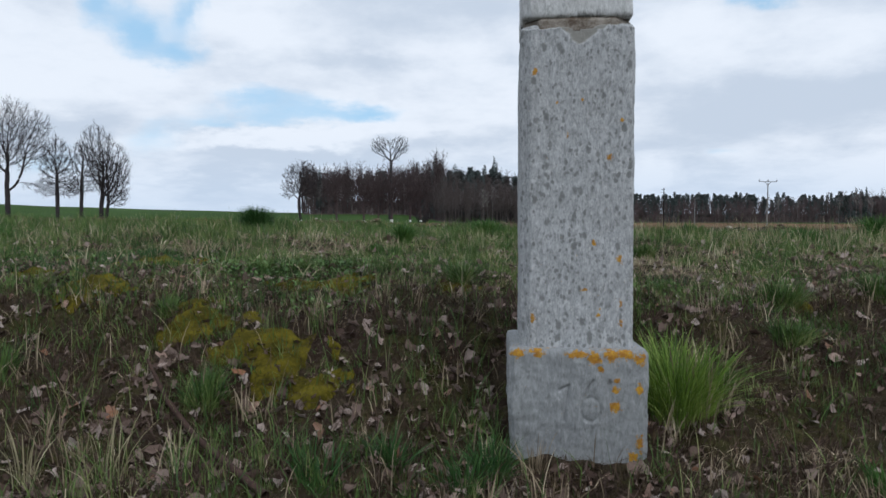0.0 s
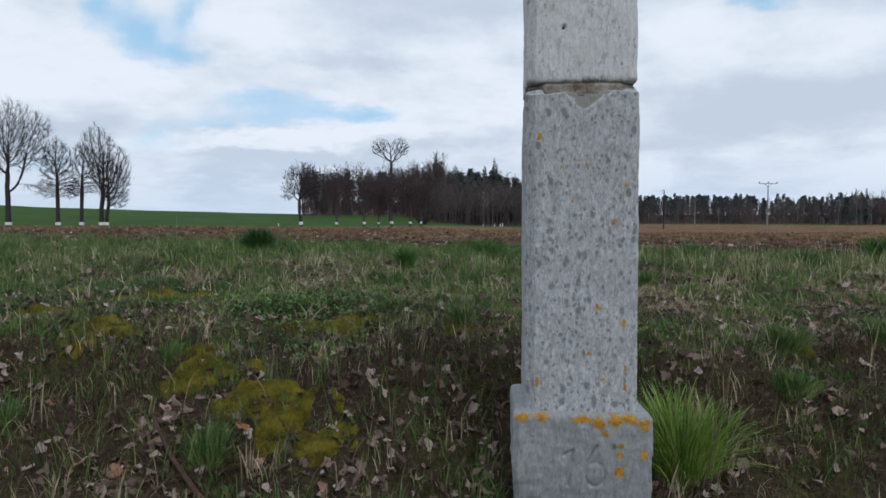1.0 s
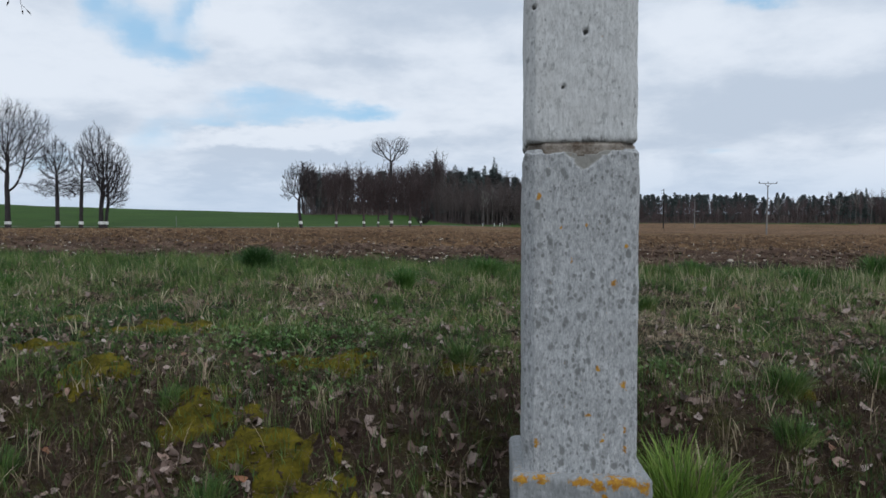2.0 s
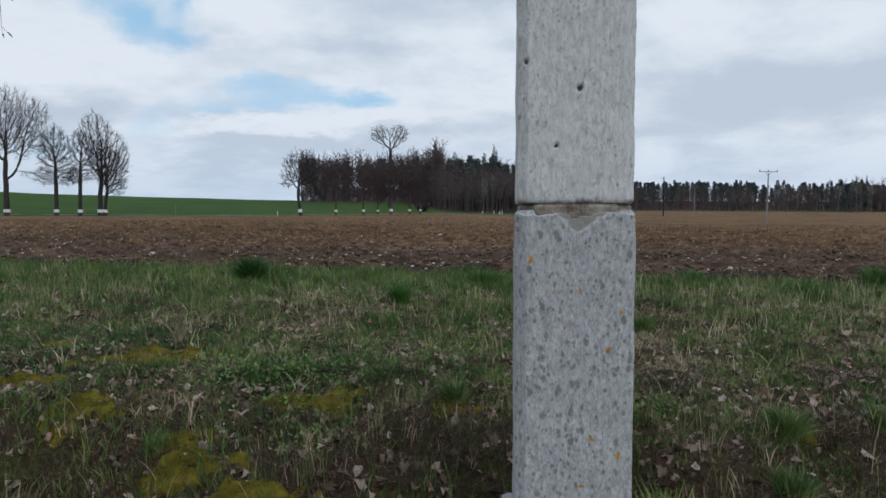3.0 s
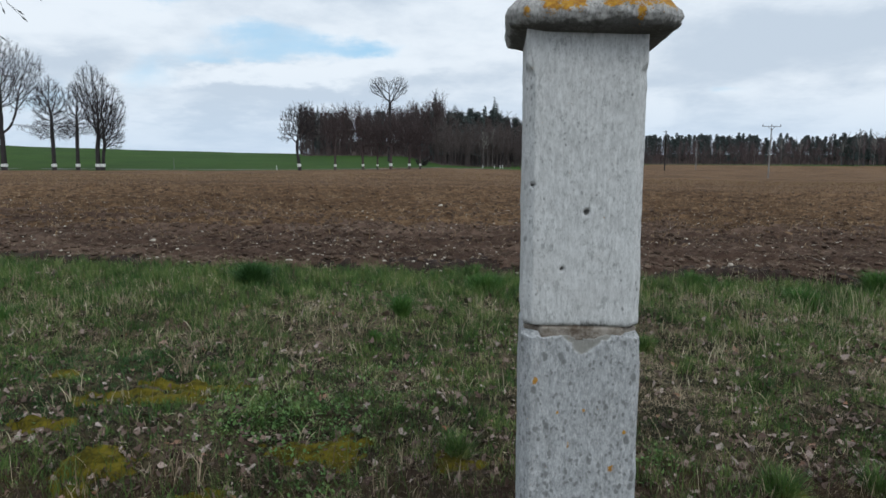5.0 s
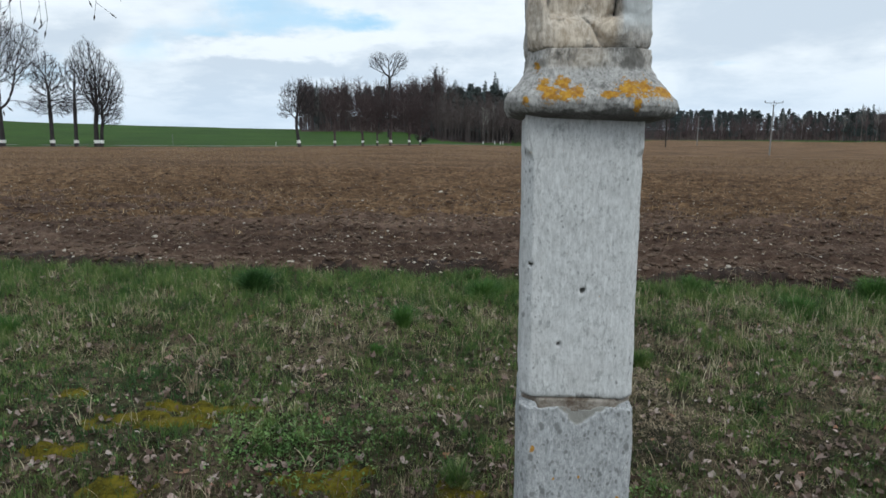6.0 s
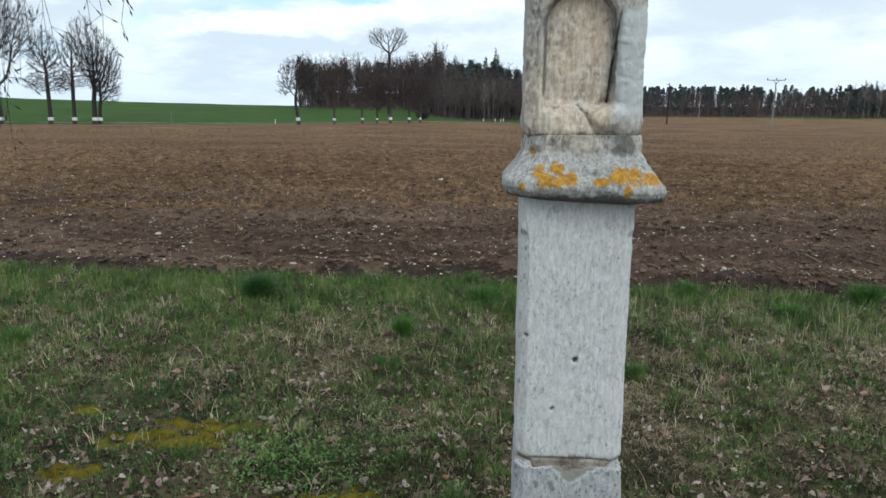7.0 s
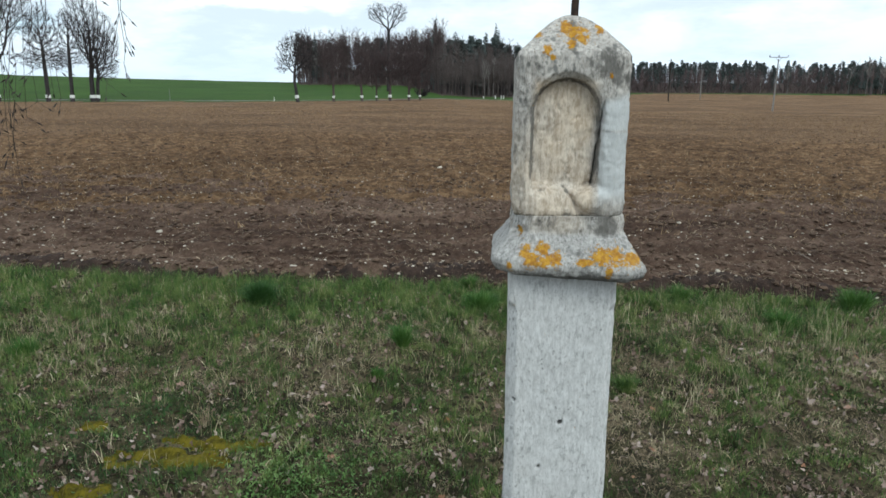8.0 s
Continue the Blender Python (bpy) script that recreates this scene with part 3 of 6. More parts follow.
def block(name, zs, half, cut, front, displace, material, label, lichen=(), shift=0.0, tone=None, patch=None, dirt_shade=None, right=1.0):
    v, f = loft(zs, half, cut, front, displace, shift, right)
    zero = np.zeros(len(v))
    attrs = {"lichen": spots(v, lichen), "tone": tone(v) if tone else zero, "patch": patch(v) if patch else zero, "dirt_shade": dirt_shade(v) if dirt_shade else zero}
    return part(name, mesh(name, v, f, [material], attrs=attrs), shrine, label)


def edge_round(z, lo, hi, size, depth):
    """A pull-in of the edges near the ends of a block."""
    d = min(z - lo, hi - z)
    return depth * (1 - min(max(d / size, 0), 1)) ** 2


PLINTH_LICHEN = [(-0.165, 0.295, 0.022, 0.016), (-0.115, 0.30, 0.03, 0.014), (0.0, 0.295, 0.035, 0.012), (0.045, 0.288, 0.025, 0.02), (0.09, 0.295, 0.03, 0.02),
                 (0.125, 0.297, 0.03, 0.018), (0.165, 0.285, 0.022, 0.022), (0.10, 0.20, 0.012, 0.014), (0.10, 0.15, 0.017, 0.02), (0.105, 0.225, 0.012, 0.01),
                 (0.165, 0.20, 0.01, 0.016), (0.17, 0.05, 0.014, 0.025), (0.15, 0.01, 0.016, 0.02), (0.06, 0.255, 0.009, 0.008)]


def carved(p):
    """A worn carved figure one and six on the plinth's front: 1 in the grooves."""
    x, z = p[:, 0], p[:, 2]
    out = np.zeros(len(p))
    for (ax, az), (bx, bz) in (((-0.026, 0.208), (-0.040, 0.110)), ((-0.026, 0.208), (-0.050, 0.194)), ((0.040, 0.222), (0.014, 0.176)), ((0.014, 0.176), (0.008, 0.145))):
        t = np.clip(((x - ax) * (bx - ax) + (z - az) * (bz - az)) / ((bx - ax) ** 2 + (bz - az) ** 2), 0, 1)
        out = np.maximum(out, np.exp(-(np.hypot(x - ax - t * (bx - ax), z - az - t * (bz - az)) / 0.0042) ** 2))
    bowl = np.hypot((x - 0.034) / 0.026, (z - 0.142) / 0.033)
    out = np.maximum(out, np.exp(-((bowl - 1) * 0.029 / 0.0042) ** 2) * (0.7 + 0.3 * vnoise(p, 20, 2, 2)))
    return out * (p[:, 1] < -0.15)


def plinth_wear(p):
    p[:, 1] += 0.007 * carved(p)
    low = smooth(p[:, 2], 0.16, -0.02)
    p[:, 0] += 0.008 * low * smooth(p[:, 0], -0.05, -0.19)
    p[:, 1] += 0.015 * low * (p[:, 1] < 0)
    return p


block("plinth", np.concatenate([np.linspace(-0.30, -0.05, 6), np.linspace(-0.03, 0.285, 100), [0.292, 0.298, 0.304, 0.309]]),
      lambda z: 0.191 - edge_round(z, -1, 0.312, 0.020, 0.010), lambda z: 0.014, 120, worn(0.0045, 9, 31, lambda p: ripple(plinth_wear(p), 0.0014, 55)), STONE_BASE, "grey stone plinth with worn carved figures and orange lichen",
      # darker in the carved grooves and at one small spot
      PLINTH_LICHEN, dirt_shade=lambda p: 0.20 * carved(p) + 0.8 * np.exp(-(((p[:, 0] - 0.085) / 0.012) ** 2 + ((p[:, 2] - 0.222) / 0.012) ** 2)) * (p[:, 1] < 0))

LOW_LICHEN = [(0.02, 0.47, 0.012, 0.012), (0.055, 0.40, 0.010, 0.010), (0.062, 0.415, 0.007, 0.007), (0.115, 0.56, 0.009, 0.02), (0.12, 0.38, 0.01, 0.016), (0.12, 0.43, 0.006, 0.014),
              (-0.125, 0.385, 0.011, 0.018), (0.045, 0.60, 0.012, 0.012), (0.085, 0.84, 0.010, 0.012), (-0.12, 1.08, 0.008, 0.022), (-0.06, 0.99, 0.006, 0.01), (0.01, 1.0, 0.005, 0.012),
              (0.12, 0.94, 0.007, 0.01), (-0.03, 0.90, 0.005, 0.01)]


def broken(p):
    """Where the bite has gone from the lower drum's top edge."""
    x = p[:, 0] - 0.003 + 0.006 * vnoise(p, 45, 6, 2)
    rim = 1.152 + 0.74 * np.maximum(np.abs(x) - 0.008, 0) + 0.010 * np.maximum(-x, 0) / 0.04
    return smooth(p[:, 2] + 0.004 * vnoise(p, 60, 9, 2), rim, rim + 0.005) * (np.abs(x) < 0.07) * (p[:, 1] < -0.1)


def chip(p):
    """A broken bite out of the top edge of the lower drum."""
    bite = broken(p)
    rim = 1.198 + 0.007 * vnoise(p[:, :1] * np.array([[1.0, 0.0]]), 30, 4, 2)
    ragged = smooth(p[:, 2] - rim, 0.0, 0.006)
    p[:, 1] += np.where(p[:, 1] < -0.1, 0.009 * np.maximum(0.5 * bite, ragged), 0)
    return p


block("lower_shaft", np.concatenate([[0.300, 0.306], np.linspace(0.312, 1.14, 96), np.linspace(1.144, 1.21, 36)]), lambda z: 0.1565 - edge_round(z, 0, 1.21, 0.012, 0.006),
      lambda z: 0.026, 60, worn(0.003, 11, 41, chip), STONE_LOW, "grey stone shaft speckled with dark lichen", [(x, z, w * 0.8, h * 0.72) for x, z, w, h in LOW_LICHEN], -0.0015,
      patch=broken, right=0.4)
v, f = loft(np.linspace(1.190, 1.232, 24), lambda z: 0.1500 - 0.004 * float(smooth(z, 1.219, 1.225)), lambda z: 0.045, 50, worn(0.002, 30, 51))
part("mortar_joint", mesh("mortar_joint", v, f, [MORTAR]), shrine, "pale crumbling mortar joint")

HOLES = ((0.005, 1.531, 0.0065), (-0.055, 1.380, 0.005), (-0.135, 1.60, 0.004))


def holes(p):
    for x, z, r in HOLES:
        p[:, 1] += 0.02 * smooth(np.hypot(p[:, 0] - x, p[:, 2] - z), r * 1.5, r * 0.6) * (p[:, 1] < -0.1)
    return p


def high_cut(z):
    return 0.004 + 0.020 * float(smooth(z, 1.915, 1.885))


block("upper_shaft", np.concatenate([np.linspace(1.228, 1.24, 4), np.linspace(1.246, 1.84, 90), np.linspace(1.845, 2.0, 30)]), lambda z: 0.1535 - edge_round(z, 1.228, 5, 0.012, 0.005),
      high_cut, 60, worn(0.0026, 11, 61, holes), STONE_HIGH, "pale grey stone shaft with stopped chamfers", (), -0.002,
      # darker in the holes and towards the drum's bottom edge
      dirt_shade=lambda p: np.maximum(sum(smooth(np.hypot(p[:, 0] - x, p[:, 2] - z), r * 1.6, r * 0.7) for x, z, r in HOLES) * (p[:, 1] < -0.1),
                                0.80 * smooth(p[:, 2], 1.268, 1.228) * (0.6 + 0.4 * vnoise(p, 25, 5, 2))))

CAP_LICHEN = [(-0.115, 2.065, 0.014, 0.026), (-0.10, 2.045, 0.022, 0.02), (-0.065, 2.075, 0.02, 0.018), (-0.06, 2.045, 0.03, 0.016), (-0.03, 2.05, 0.02, 0.018), (0.05, 2.045, 0.03, 0.012),
              (0.10, 2.06, 0.03, 0.024), (0.135, 2.06, 0.02, 0.026), (0.185, 2.05, 0.03, 0.02), (0.115, 2.02, 0.009, 0.025), (-0.13, 2.12, 0.008, 0.012), (-0.16, 2.03, 0.008, 0.012)]
CAP_LICHEN = [(x, z, w * 1.25, h * 1.15) for x, z, w, h in CAP_LICHEN]


def cap_half(z):
    return float(np.interp(z, [1.985, 1.996, 2.008, 2.022, 2.035, 2.05, 2.07, 2.09, 2.108, 2.12, 2.165], [0.165, 0.205, 0.214, 0.219, 0.217, 0.207, 0.191, 0.176, 0.165, 0.160, 0.157]))


def skewed(p):
    """The capital sits a little awry: its rim drops on one side and comes forward."""
    low = smooth(p[:, 2], 2.15, 2.03)
    p[:, 1] -= 0.05 * p[:, 0] * low
    p[:, 2] -= 0.040 * p[:, 0] * low
    return p


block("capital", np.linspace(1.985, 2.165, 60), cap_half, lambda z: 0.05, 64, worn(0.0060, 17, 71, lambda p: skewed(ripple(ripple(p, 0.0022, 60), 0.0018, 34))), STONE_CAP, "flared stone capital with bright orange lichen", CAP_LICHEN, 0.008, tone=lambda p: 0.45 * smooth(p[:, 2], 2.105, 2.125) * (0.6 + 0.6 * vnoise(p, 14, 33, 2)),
      # shade painted on the flare's underside first, then grime in streaks and on the neck
      dirt_shade=lambda p: 0.75 * smooth(p[:, 2], 2.018, 1.995) + 0.5 * smooth(vnoise(p * np.array([[1, 1, 0.3]]), 20, 28, 4), 0.05, 0.55) + 0.5 * smooth(p[:, 2], 2.105, 2.125) * smooth(vnoise(p, 12, 8, 3), -0.3, 0.4))


def head_half(z):
    return float(np.interp(z, [2.160, 2.168, 2.18, 2.2, 2.50, 2.604, 2.616, 2.645, 2.675, 2.70, 2.716, 2.724], [0.146, 0.153, 0.157, 0.159, 0.156, 0.155, 0.150, 0.122, 0.090, 0.060, 0.036, 0.014]))


def niche(p):
    """The round-headed niche with its broken right jamb, cut into the front."""
    x, z = p[:, 0], p[:, 2]
    wob = 0.004 * vnoise(p, 28, 81, 2)
    arch = np.where(z > 2.452, np.hypot(x + 0.012, (z - 2.452) * 0.97), np.abs(x + 0.012))
    inside = smooth(arch + wob, 0.093, 0.086) * smooth(z + wob, 2.225, 2.262)
    bevel = smooth(arch + wob, 0.108, 0.094) * smooth(z, 2.21, 2.26)
    d = 0.012 * bevel + 0.034 * inside
    # the shallow sill and the break at the foot of the right jamb
    d += 0.010 * np.exp(-(((x + 0.01) / 0.075) ** 2 + ((z - 2.225) / 0.035) ** 2))
    lump = np.hypot((x - 0.072) / 1.1, (z - 2.208)) + wob * 1.5
    d = d * (1 - 0.7 * smooth(lump, 0.045, 0.03)) - 0.015 * smooth(lump, 0.048, 0.010)
    d += 0.014 * np.exp(-((lump - 0.050) / 0.007) ** 2) * smooth(x, 0.11, 0.05)
    slot = np.exp(-((x - 0.069 - 0.09 * (z - 2.25)) / (0.0022 + 0.020 * np.maximum(2.33 - z, 0))) ** 2) * smooth(z, 2.240, 2.255) * smooth(z, 2.50, 2.46)
    d += 0.026 * slot
    crack = np.exp(-((x - 0.012 + 0.75 * (z - 2.215) + wob) / 0.006) ** 2) * smooth(z, 2.18, 2.195) * smooth(z, 2.262, 2.245)
    d += 0.008 * crack
    d += 0.004 * smooth(vnoise(p @ ASKEW * np.array([1.0, 1.0, 0.6]), 45, 83, 3), 0.3, 0.8) * inside
    p[:, 1] += np.where(p[:, 1] < -0.09, d, 0)
    return p


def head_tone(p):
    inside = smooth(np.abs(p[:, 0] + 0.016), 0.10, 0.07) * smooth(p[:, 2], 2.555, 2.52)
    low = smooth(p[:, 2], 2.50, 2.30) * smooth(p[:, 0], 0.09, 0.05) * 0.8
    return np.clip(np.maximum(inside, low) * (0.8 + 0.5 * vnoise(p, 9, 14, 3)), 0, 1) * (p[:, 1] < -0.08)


def head_patch(p):
    f = smooth(p[:, 0] + 0.004 * vnoise(p, 30, 3, 2), 0.080, 0.088) * smooth(p[:, 2], 2.19, 2.24) * smooth(p[:, 2] - 0.3 * (p[:, 0] - 0.1), 2.50, 2.47)
    return f * (1 - 0.7 * np.exp(-((p[:, 2] - 2.405 + 0.03 * vnoise(p, 8, 6, 1)) / 0.003) ** 2))


def head_dirt_shade(p):
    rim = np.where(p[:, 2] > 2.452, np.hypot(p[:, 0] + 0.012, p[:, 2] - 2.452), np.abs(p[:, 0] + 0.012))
    # the niche reveal's shadow, painted as a dark line along the arch
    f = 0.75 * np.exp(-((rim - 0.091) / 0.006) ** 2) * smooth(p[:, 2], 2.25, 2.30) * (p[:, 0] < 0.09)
    # grime over the head, with darker foot, slot and crack
    f += 0.55 * smooth(p[:, 2], 2.49, 2.56) * smooth(vnoise(p, 10, 18, 3), -0.15, 0.45)
    f += 0.25 * smooth(p[:, 0], -0.10, -0.135) * smooth(vnoise(p * np.array([[1, 1, 0.3]]), 16, 19, 3), -0.2, 0.5)
    f += 0.5 * smooth(p[:, 2], 2.178, 2.166)
    f += 0.5 * np.exp(-((p[:, 0] - 0.069 - 0.09 * (p[:, 2] - 2.25)) / 0.0028) ** 2) * smooth(p[:, 2], 2.240, 2.255) * smooth(p[:, 2], 2.50, 2.44)
    f += 0.6 * np.exp(-((p[:, 0] - 0.012 + 0.75 * (p[:, 2] - 2.215)) / 0.007) ** 2) * smooth(p[:, 2], 2.18, 2.195) * smooth(p[:, 2], 2.262, 2.245)
    f += 0.42 * smooth(vnoise(p * np.array([[1, 1, 0.45]]), 22, 24, 4), 0.0, 0.55) * (1 - head_patch(p))
    f += 0.35 * np.exp(-((p[:, 0] - 0.004) / 0.008) ** 2) * smooth(p[:, 2], 2.54, 2.56)
    return np.clip(f, 0, 1)


HEAD_LICHEN = [(-0.015, 2.685, 0.024, 0.032), (0.008, 2.668, 0.040, 0.028), (0.022, 2.655, 0.028, 0.020), (-0.005, 2.635, 0.012, 0.02), (-0.07, 2.62, 0.014, 0.018), (-0.055, 2.60, 0.008, 0.014),
               (-0.095, 2.665, 0.016, 0.012), (0.075, 2.68, 0.014, 0.018), (0.105, 2.55, 0.007, 0.012)]
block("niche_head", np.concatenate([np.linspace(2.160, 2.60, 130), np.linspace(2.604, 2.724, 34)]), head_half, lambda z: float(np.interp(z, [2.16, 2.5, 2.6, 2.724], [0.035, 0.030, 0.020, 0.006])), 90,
      worn(0.0046, 14, 91, lambda p: niche(ripple(ripple(p, 0.0012, 70), 0.0012, 38))), STONE_HEAD, "gabled stone head with a round-arched empty niche", HEAD_LICHEN, 0.004, head_tone, head_patch, head_dirt_shade)
s = Soup()
s.tube([(0.012, -0.01, 2.69), (0.014, -0.01, 2.80), (0.019, -0.01, 3.02)], [0.011, 0.0105, 0.010], 8)
part("iron_rod", s.mesh("iron_rod", [IRON]), shrine, "dark rusted iron rod")

# ---- trees ----


def wander(r, start, way, length, steps, bend, lift):
    """A bent line of points from start."""
    pts, d = [np.array(start, float)], np.array(way, float)
    for _ in range(steps):
        d = d + r.normal(0, bend, 3) + np.array([0, 0, lift])
        d /= np.linalg.norm(d)
        pts.append(pts[-1] + d * length / steps)
    return np.array(pts)


def aside(r, way, angle):
    """A direction that leaves way by an angle, to a random side."""
    q = r.normal(0, 1, 3)
    q -= way * q.dot(way)
    q /= np.linalg.norm(q)
    return way * math.cos(angle) + q * math.sin(angle)


def branch(r, out, start, way, length, radius, level, plan, thin=0.018, limbs=None):
    """A branch with its own branches, gathered in out; given a list of limbs, each first-order branch is gathered apart."""
    count, span, spread, steps, sides, lift, shrink = plan[level]
    line = wander(r, start, way, length, steps, 0.10 if level else 0.05, lift)
    last = level == len(plan) - 1
    out.tube(line, np.linspace(radius, radius * (0.5 if not last else 0.35), steps + 1), sides)
    if last:
        if count:
            k = r.integers(0, steps, count)
            roots = line[k] + (line[k + 1] - line[k]) * r.random((count, 1))
            ways = (line[-1] - line[0]) / length + r.normal(0, 0.55, (count, 3))
            ways *= length * 0.55 * r.uniform(0.5, 1.2, (count, 1)) / np.linalg.norm(ways, axis=1)[:, None]
            out.slivers(roots, ways, span)
        return
    for i in range(count):
        t = r.uniform(*span)
        k = min(int(t * steps), steps - 1)
        at = line[k] + (line[k + 1] - line[k]) * (t * steps - k)
        d = line[k + 1] - line[k]
        d /= np.linalg.norm(d)
        into = out
        if limbs is not None:
            into = Soup()
            limbs.append(into)
        branch(r, into, at, aside(r, d, r.uniform(*spread)), length * shrink * r.uniform(0.7, 1.2) * (1.15 - 0.4 * t), max(radius * r.uniform(0.35, 0.5), thin), level + 1, plan, thin)


def bare_tree(tree, seed, tall, crown, girth, foot, lean, wood, leader=0.0, many=1500, fine=0.026, twigs=4, droop=0.0):
    """A bare tree that grows towards points strewn through its crown: a trunk, limbs that fork and bend, and fine twigs.
    The crown is the trunk's share of the height and ovals (side, height, half width, half height), all as shares of the height."""
    r = np.random.default_rng(seed)
    fork, ovals = crown
    up = lean / np.linalg.norm(lean)
    step = tall * 0.0165
    # the points that the limbs seek, densest towards the crown's skin
    goals, room = [], np.array([o[2] ** 2 * o[3] for o in ovals])
    for (ox, oz, ow, oh), share in zip(ovals, room / room.sum()):
        d = r.normal(0, 1, (int(many * share) + 30, 3))
        d *= (r.random((len(d), 1)) ** 0.42) / np.linalg.norm(d, axis=1)[:, None]
        d *= 1 + 0.16 * vnoise(d, 2.4, seed + 3, 2)[:, None]
        goals.append(d * np.array([ow, ow, oh]) * tall + np.array([ox, 0, oz]) * tall)
    goals = np.concatenate(goals)
    high = max(fork, leader) * tall
    chain = max(4, int(high / step))
    sway = np.cumsum(r.normal(0, 0.018 * step, (chain + 1, 3)), 0) * np.array([1, 1, 0])
    node = list(np.linspace(0, high, chain + 1)[:, None] * up + sway)
    parent = list(range(-1, chain))
    first = max(1, int(chain * fork * tall / high * 0.86))
    near = np.full(len(goals), np.inf)
    which = np.zeros(len(goals), int)

    def meet(start):
        fresh = np.array(node[start:])
        d = np.linalg.norm(goals[:, None] - fresh[None], axis=2)
        k = d.argmin(1)
        d = d[np.arange(len(goals)), k]
        closer = d < near
        near[closer], which[closer] = d[closer], k[closer] + start

    meet(first)
    grown = collections.Counter()
    for _ in range(80):
        live = near > step * 1.6
        if not live.any():
            break
        goals, near, which = goals[live], near[live], which[live]
        all_ = np.array(node)
        pull = np.zeros_like(all_)
        way = goals - all_[which]
        np.add.at(pull, which, way / np.linalg.norm(way, axis=1)[:, None])
        begin = len(node)
        for k in np.unique(which):
            if grown[k] > 3:
                continue
            back_ = all_[k] - all_[max(parent[k], 0)]
            d = pull[k] / (np.linalg.norm(pull[k]) + 1e-9) + 0.75 * back_ / (np.linalg.norm(back_) + 1e-9) + r.normal(0, 0.15, 3) + np.array([0, 0, 0.32 - droop * 0.5])
            node.append(all_[k] + d / np.linalg.norm(d) * step)
            parent.append(int(k))
            grown[k] += 1
        if len(node) == begin:
            break
        meet(begin)
    node, parent = np.array(node), np.array(parent)
    n = len(node)
    # thickness: what a limb carries sets its girth
    flow = np.ones(n)
    for k in range(n - 1, 0, -1):
        flow[parent[k]] += flow[k]
    rad = 0.013 + (girth - 0.013) * (flow / flow[0]) ** 0.52
    rad[:chain + 1] = np.maximum(rad[:chain + 1], girth * np.linspace(1.2, 0.22 if leader else 0.95, chain + 1))
    rad[0] *= 1.22
    heir = np.full(n, -1)
    for k in range(1, n):
        q = parent[k]
        if heir[q] < 0 or flow[k] > flow[heir[q]]:
            heir[q] = k
    for k in range(chain):
        heir[k] = k + 1
    # one part for the trunk and one for each limb that leaves it
    limb = np.zeros(n, int)
    soups = [Soup()]
    for k in range(1, n):
        if k <= chain:
            continue
        limb[k] = limb[parent[k]]
        if parent[k] <= chain:
            if flow[k] > 25:
                soups.append(Soup())
                limb[k] = len(soups) - 1
            else:
                limb[k] = max(len(soups) - 1, 0)
    for k in range(n):
        if k and heir[parent[k]] == k:
            continue
        line, thick, at = [], [], k
        if k:
            line.append(node[parent[k]])
            thick.append(min(rad[k] * 1.1, rad[parent[k]]))
        while at >= 0:
            line.append(node[at])
            thick.append(rad[at])
            at = heir[at]
        if len(line) > 1:
            soups[limb[k]].tube(line, thick, 9 if thick[0] > 0.2 else (5 if thick[0] > 0.06 else 3))
    # twigs
    tips = np.nonzero((flow <= 9) & (np.arange(n) > chain))[0]
    for part_ in range(len(soups)):
        own = np.repeat(tips[limb[tips] == part_], twigs)
        if not len(own):
            continue
        ways = node[own] - node[parent[own]]
        out = node[own] - np.array([0, 0, tall * 0.55])
        ways = ways / np.linalg.norm(ways, axis=1)[:, None] + 0.7 * out / np.linalg.norm(out, axis=1)[:, None] + r.normal(0, 0.48, ways.shape) + (0, 0, 0.10 - droop)
        ways *= step * r.uniform(0.8, 3.0, (len(own), 1)) / np.linalg.norm(ways, axis=1)[:, None]
        roots = node[own] - (node[own] - node[parent[own]]) * r.random((len(own), 1))
        soups[part_].slivers(roots, ways, fine)
        for _ in range(2):
            along = r.uniform(0.25, 0.9, (len(own), 1))
            side_ = ways * 0.45 + r.normal(0, 0.42, ways.shape) * np.linalg.norm(ways, axis=1)[:, None]
            soups[part_].slivers(roots + ways * along, side_ * 0.7, fine * 0.8)
    pieces = []
    for k, soup in enumerate(soups):
        v, f = soup.arrays()
        pieces.append(part("limb" if k else "trunk", mesh("limb" if k else "trunk", v + foot, f, [wood]), tree))
    return pieces[0]


def roadside_tree(seed, tall, crown, girth, forks=1, label="bare lime tree with a whitewashed trunk", warm=False, leader=0.0, many=1500, droop=0.0, tilt=0.0, twigs=4):
    """A bare tree with a limewashed band round its trunk; its foot is the origin."""
    r = np.random.default_rng(seed)
    tree = new("roadside_tree")
    for k in range(forks):
        foot = np.array([0.0, 0, -0.3]) + (np.array([0.95 * k, 0.1, 0]) if forks > 1 else 0)
        lean = np.array([tilt + r.normal(0, 0.02) + 0.10 * k, 0, 1.0])
        size = tall * (1 - 0.24 * k)
        thick = girth * (1 - 0.25 * k)
        trunk = bare_tree(tree, seed + 50 * k, size, crown, thick, foot, lean, BARK_WARM if warm else BARK, leader, many, 0.038 if warm else 0.028, twigs, droop)
        band = Soup()
        deep = min(0.62, girth * 2.0)
        band.tube([foot + up_ * lean for up_ in (1.02, 1.02 + deep * 0.4, 1.02 + deep * 0.8, 1.02 + deep)], [thick * 1.30, thick * 1.295, thick * 1.29, thick * 1.28], 12)
        part("painted_band", band.mesh("painted_band", [WHITEWASH]), trunk, "whitewashed band")
    return tagged(tree, label, "tree", "trees along the road")


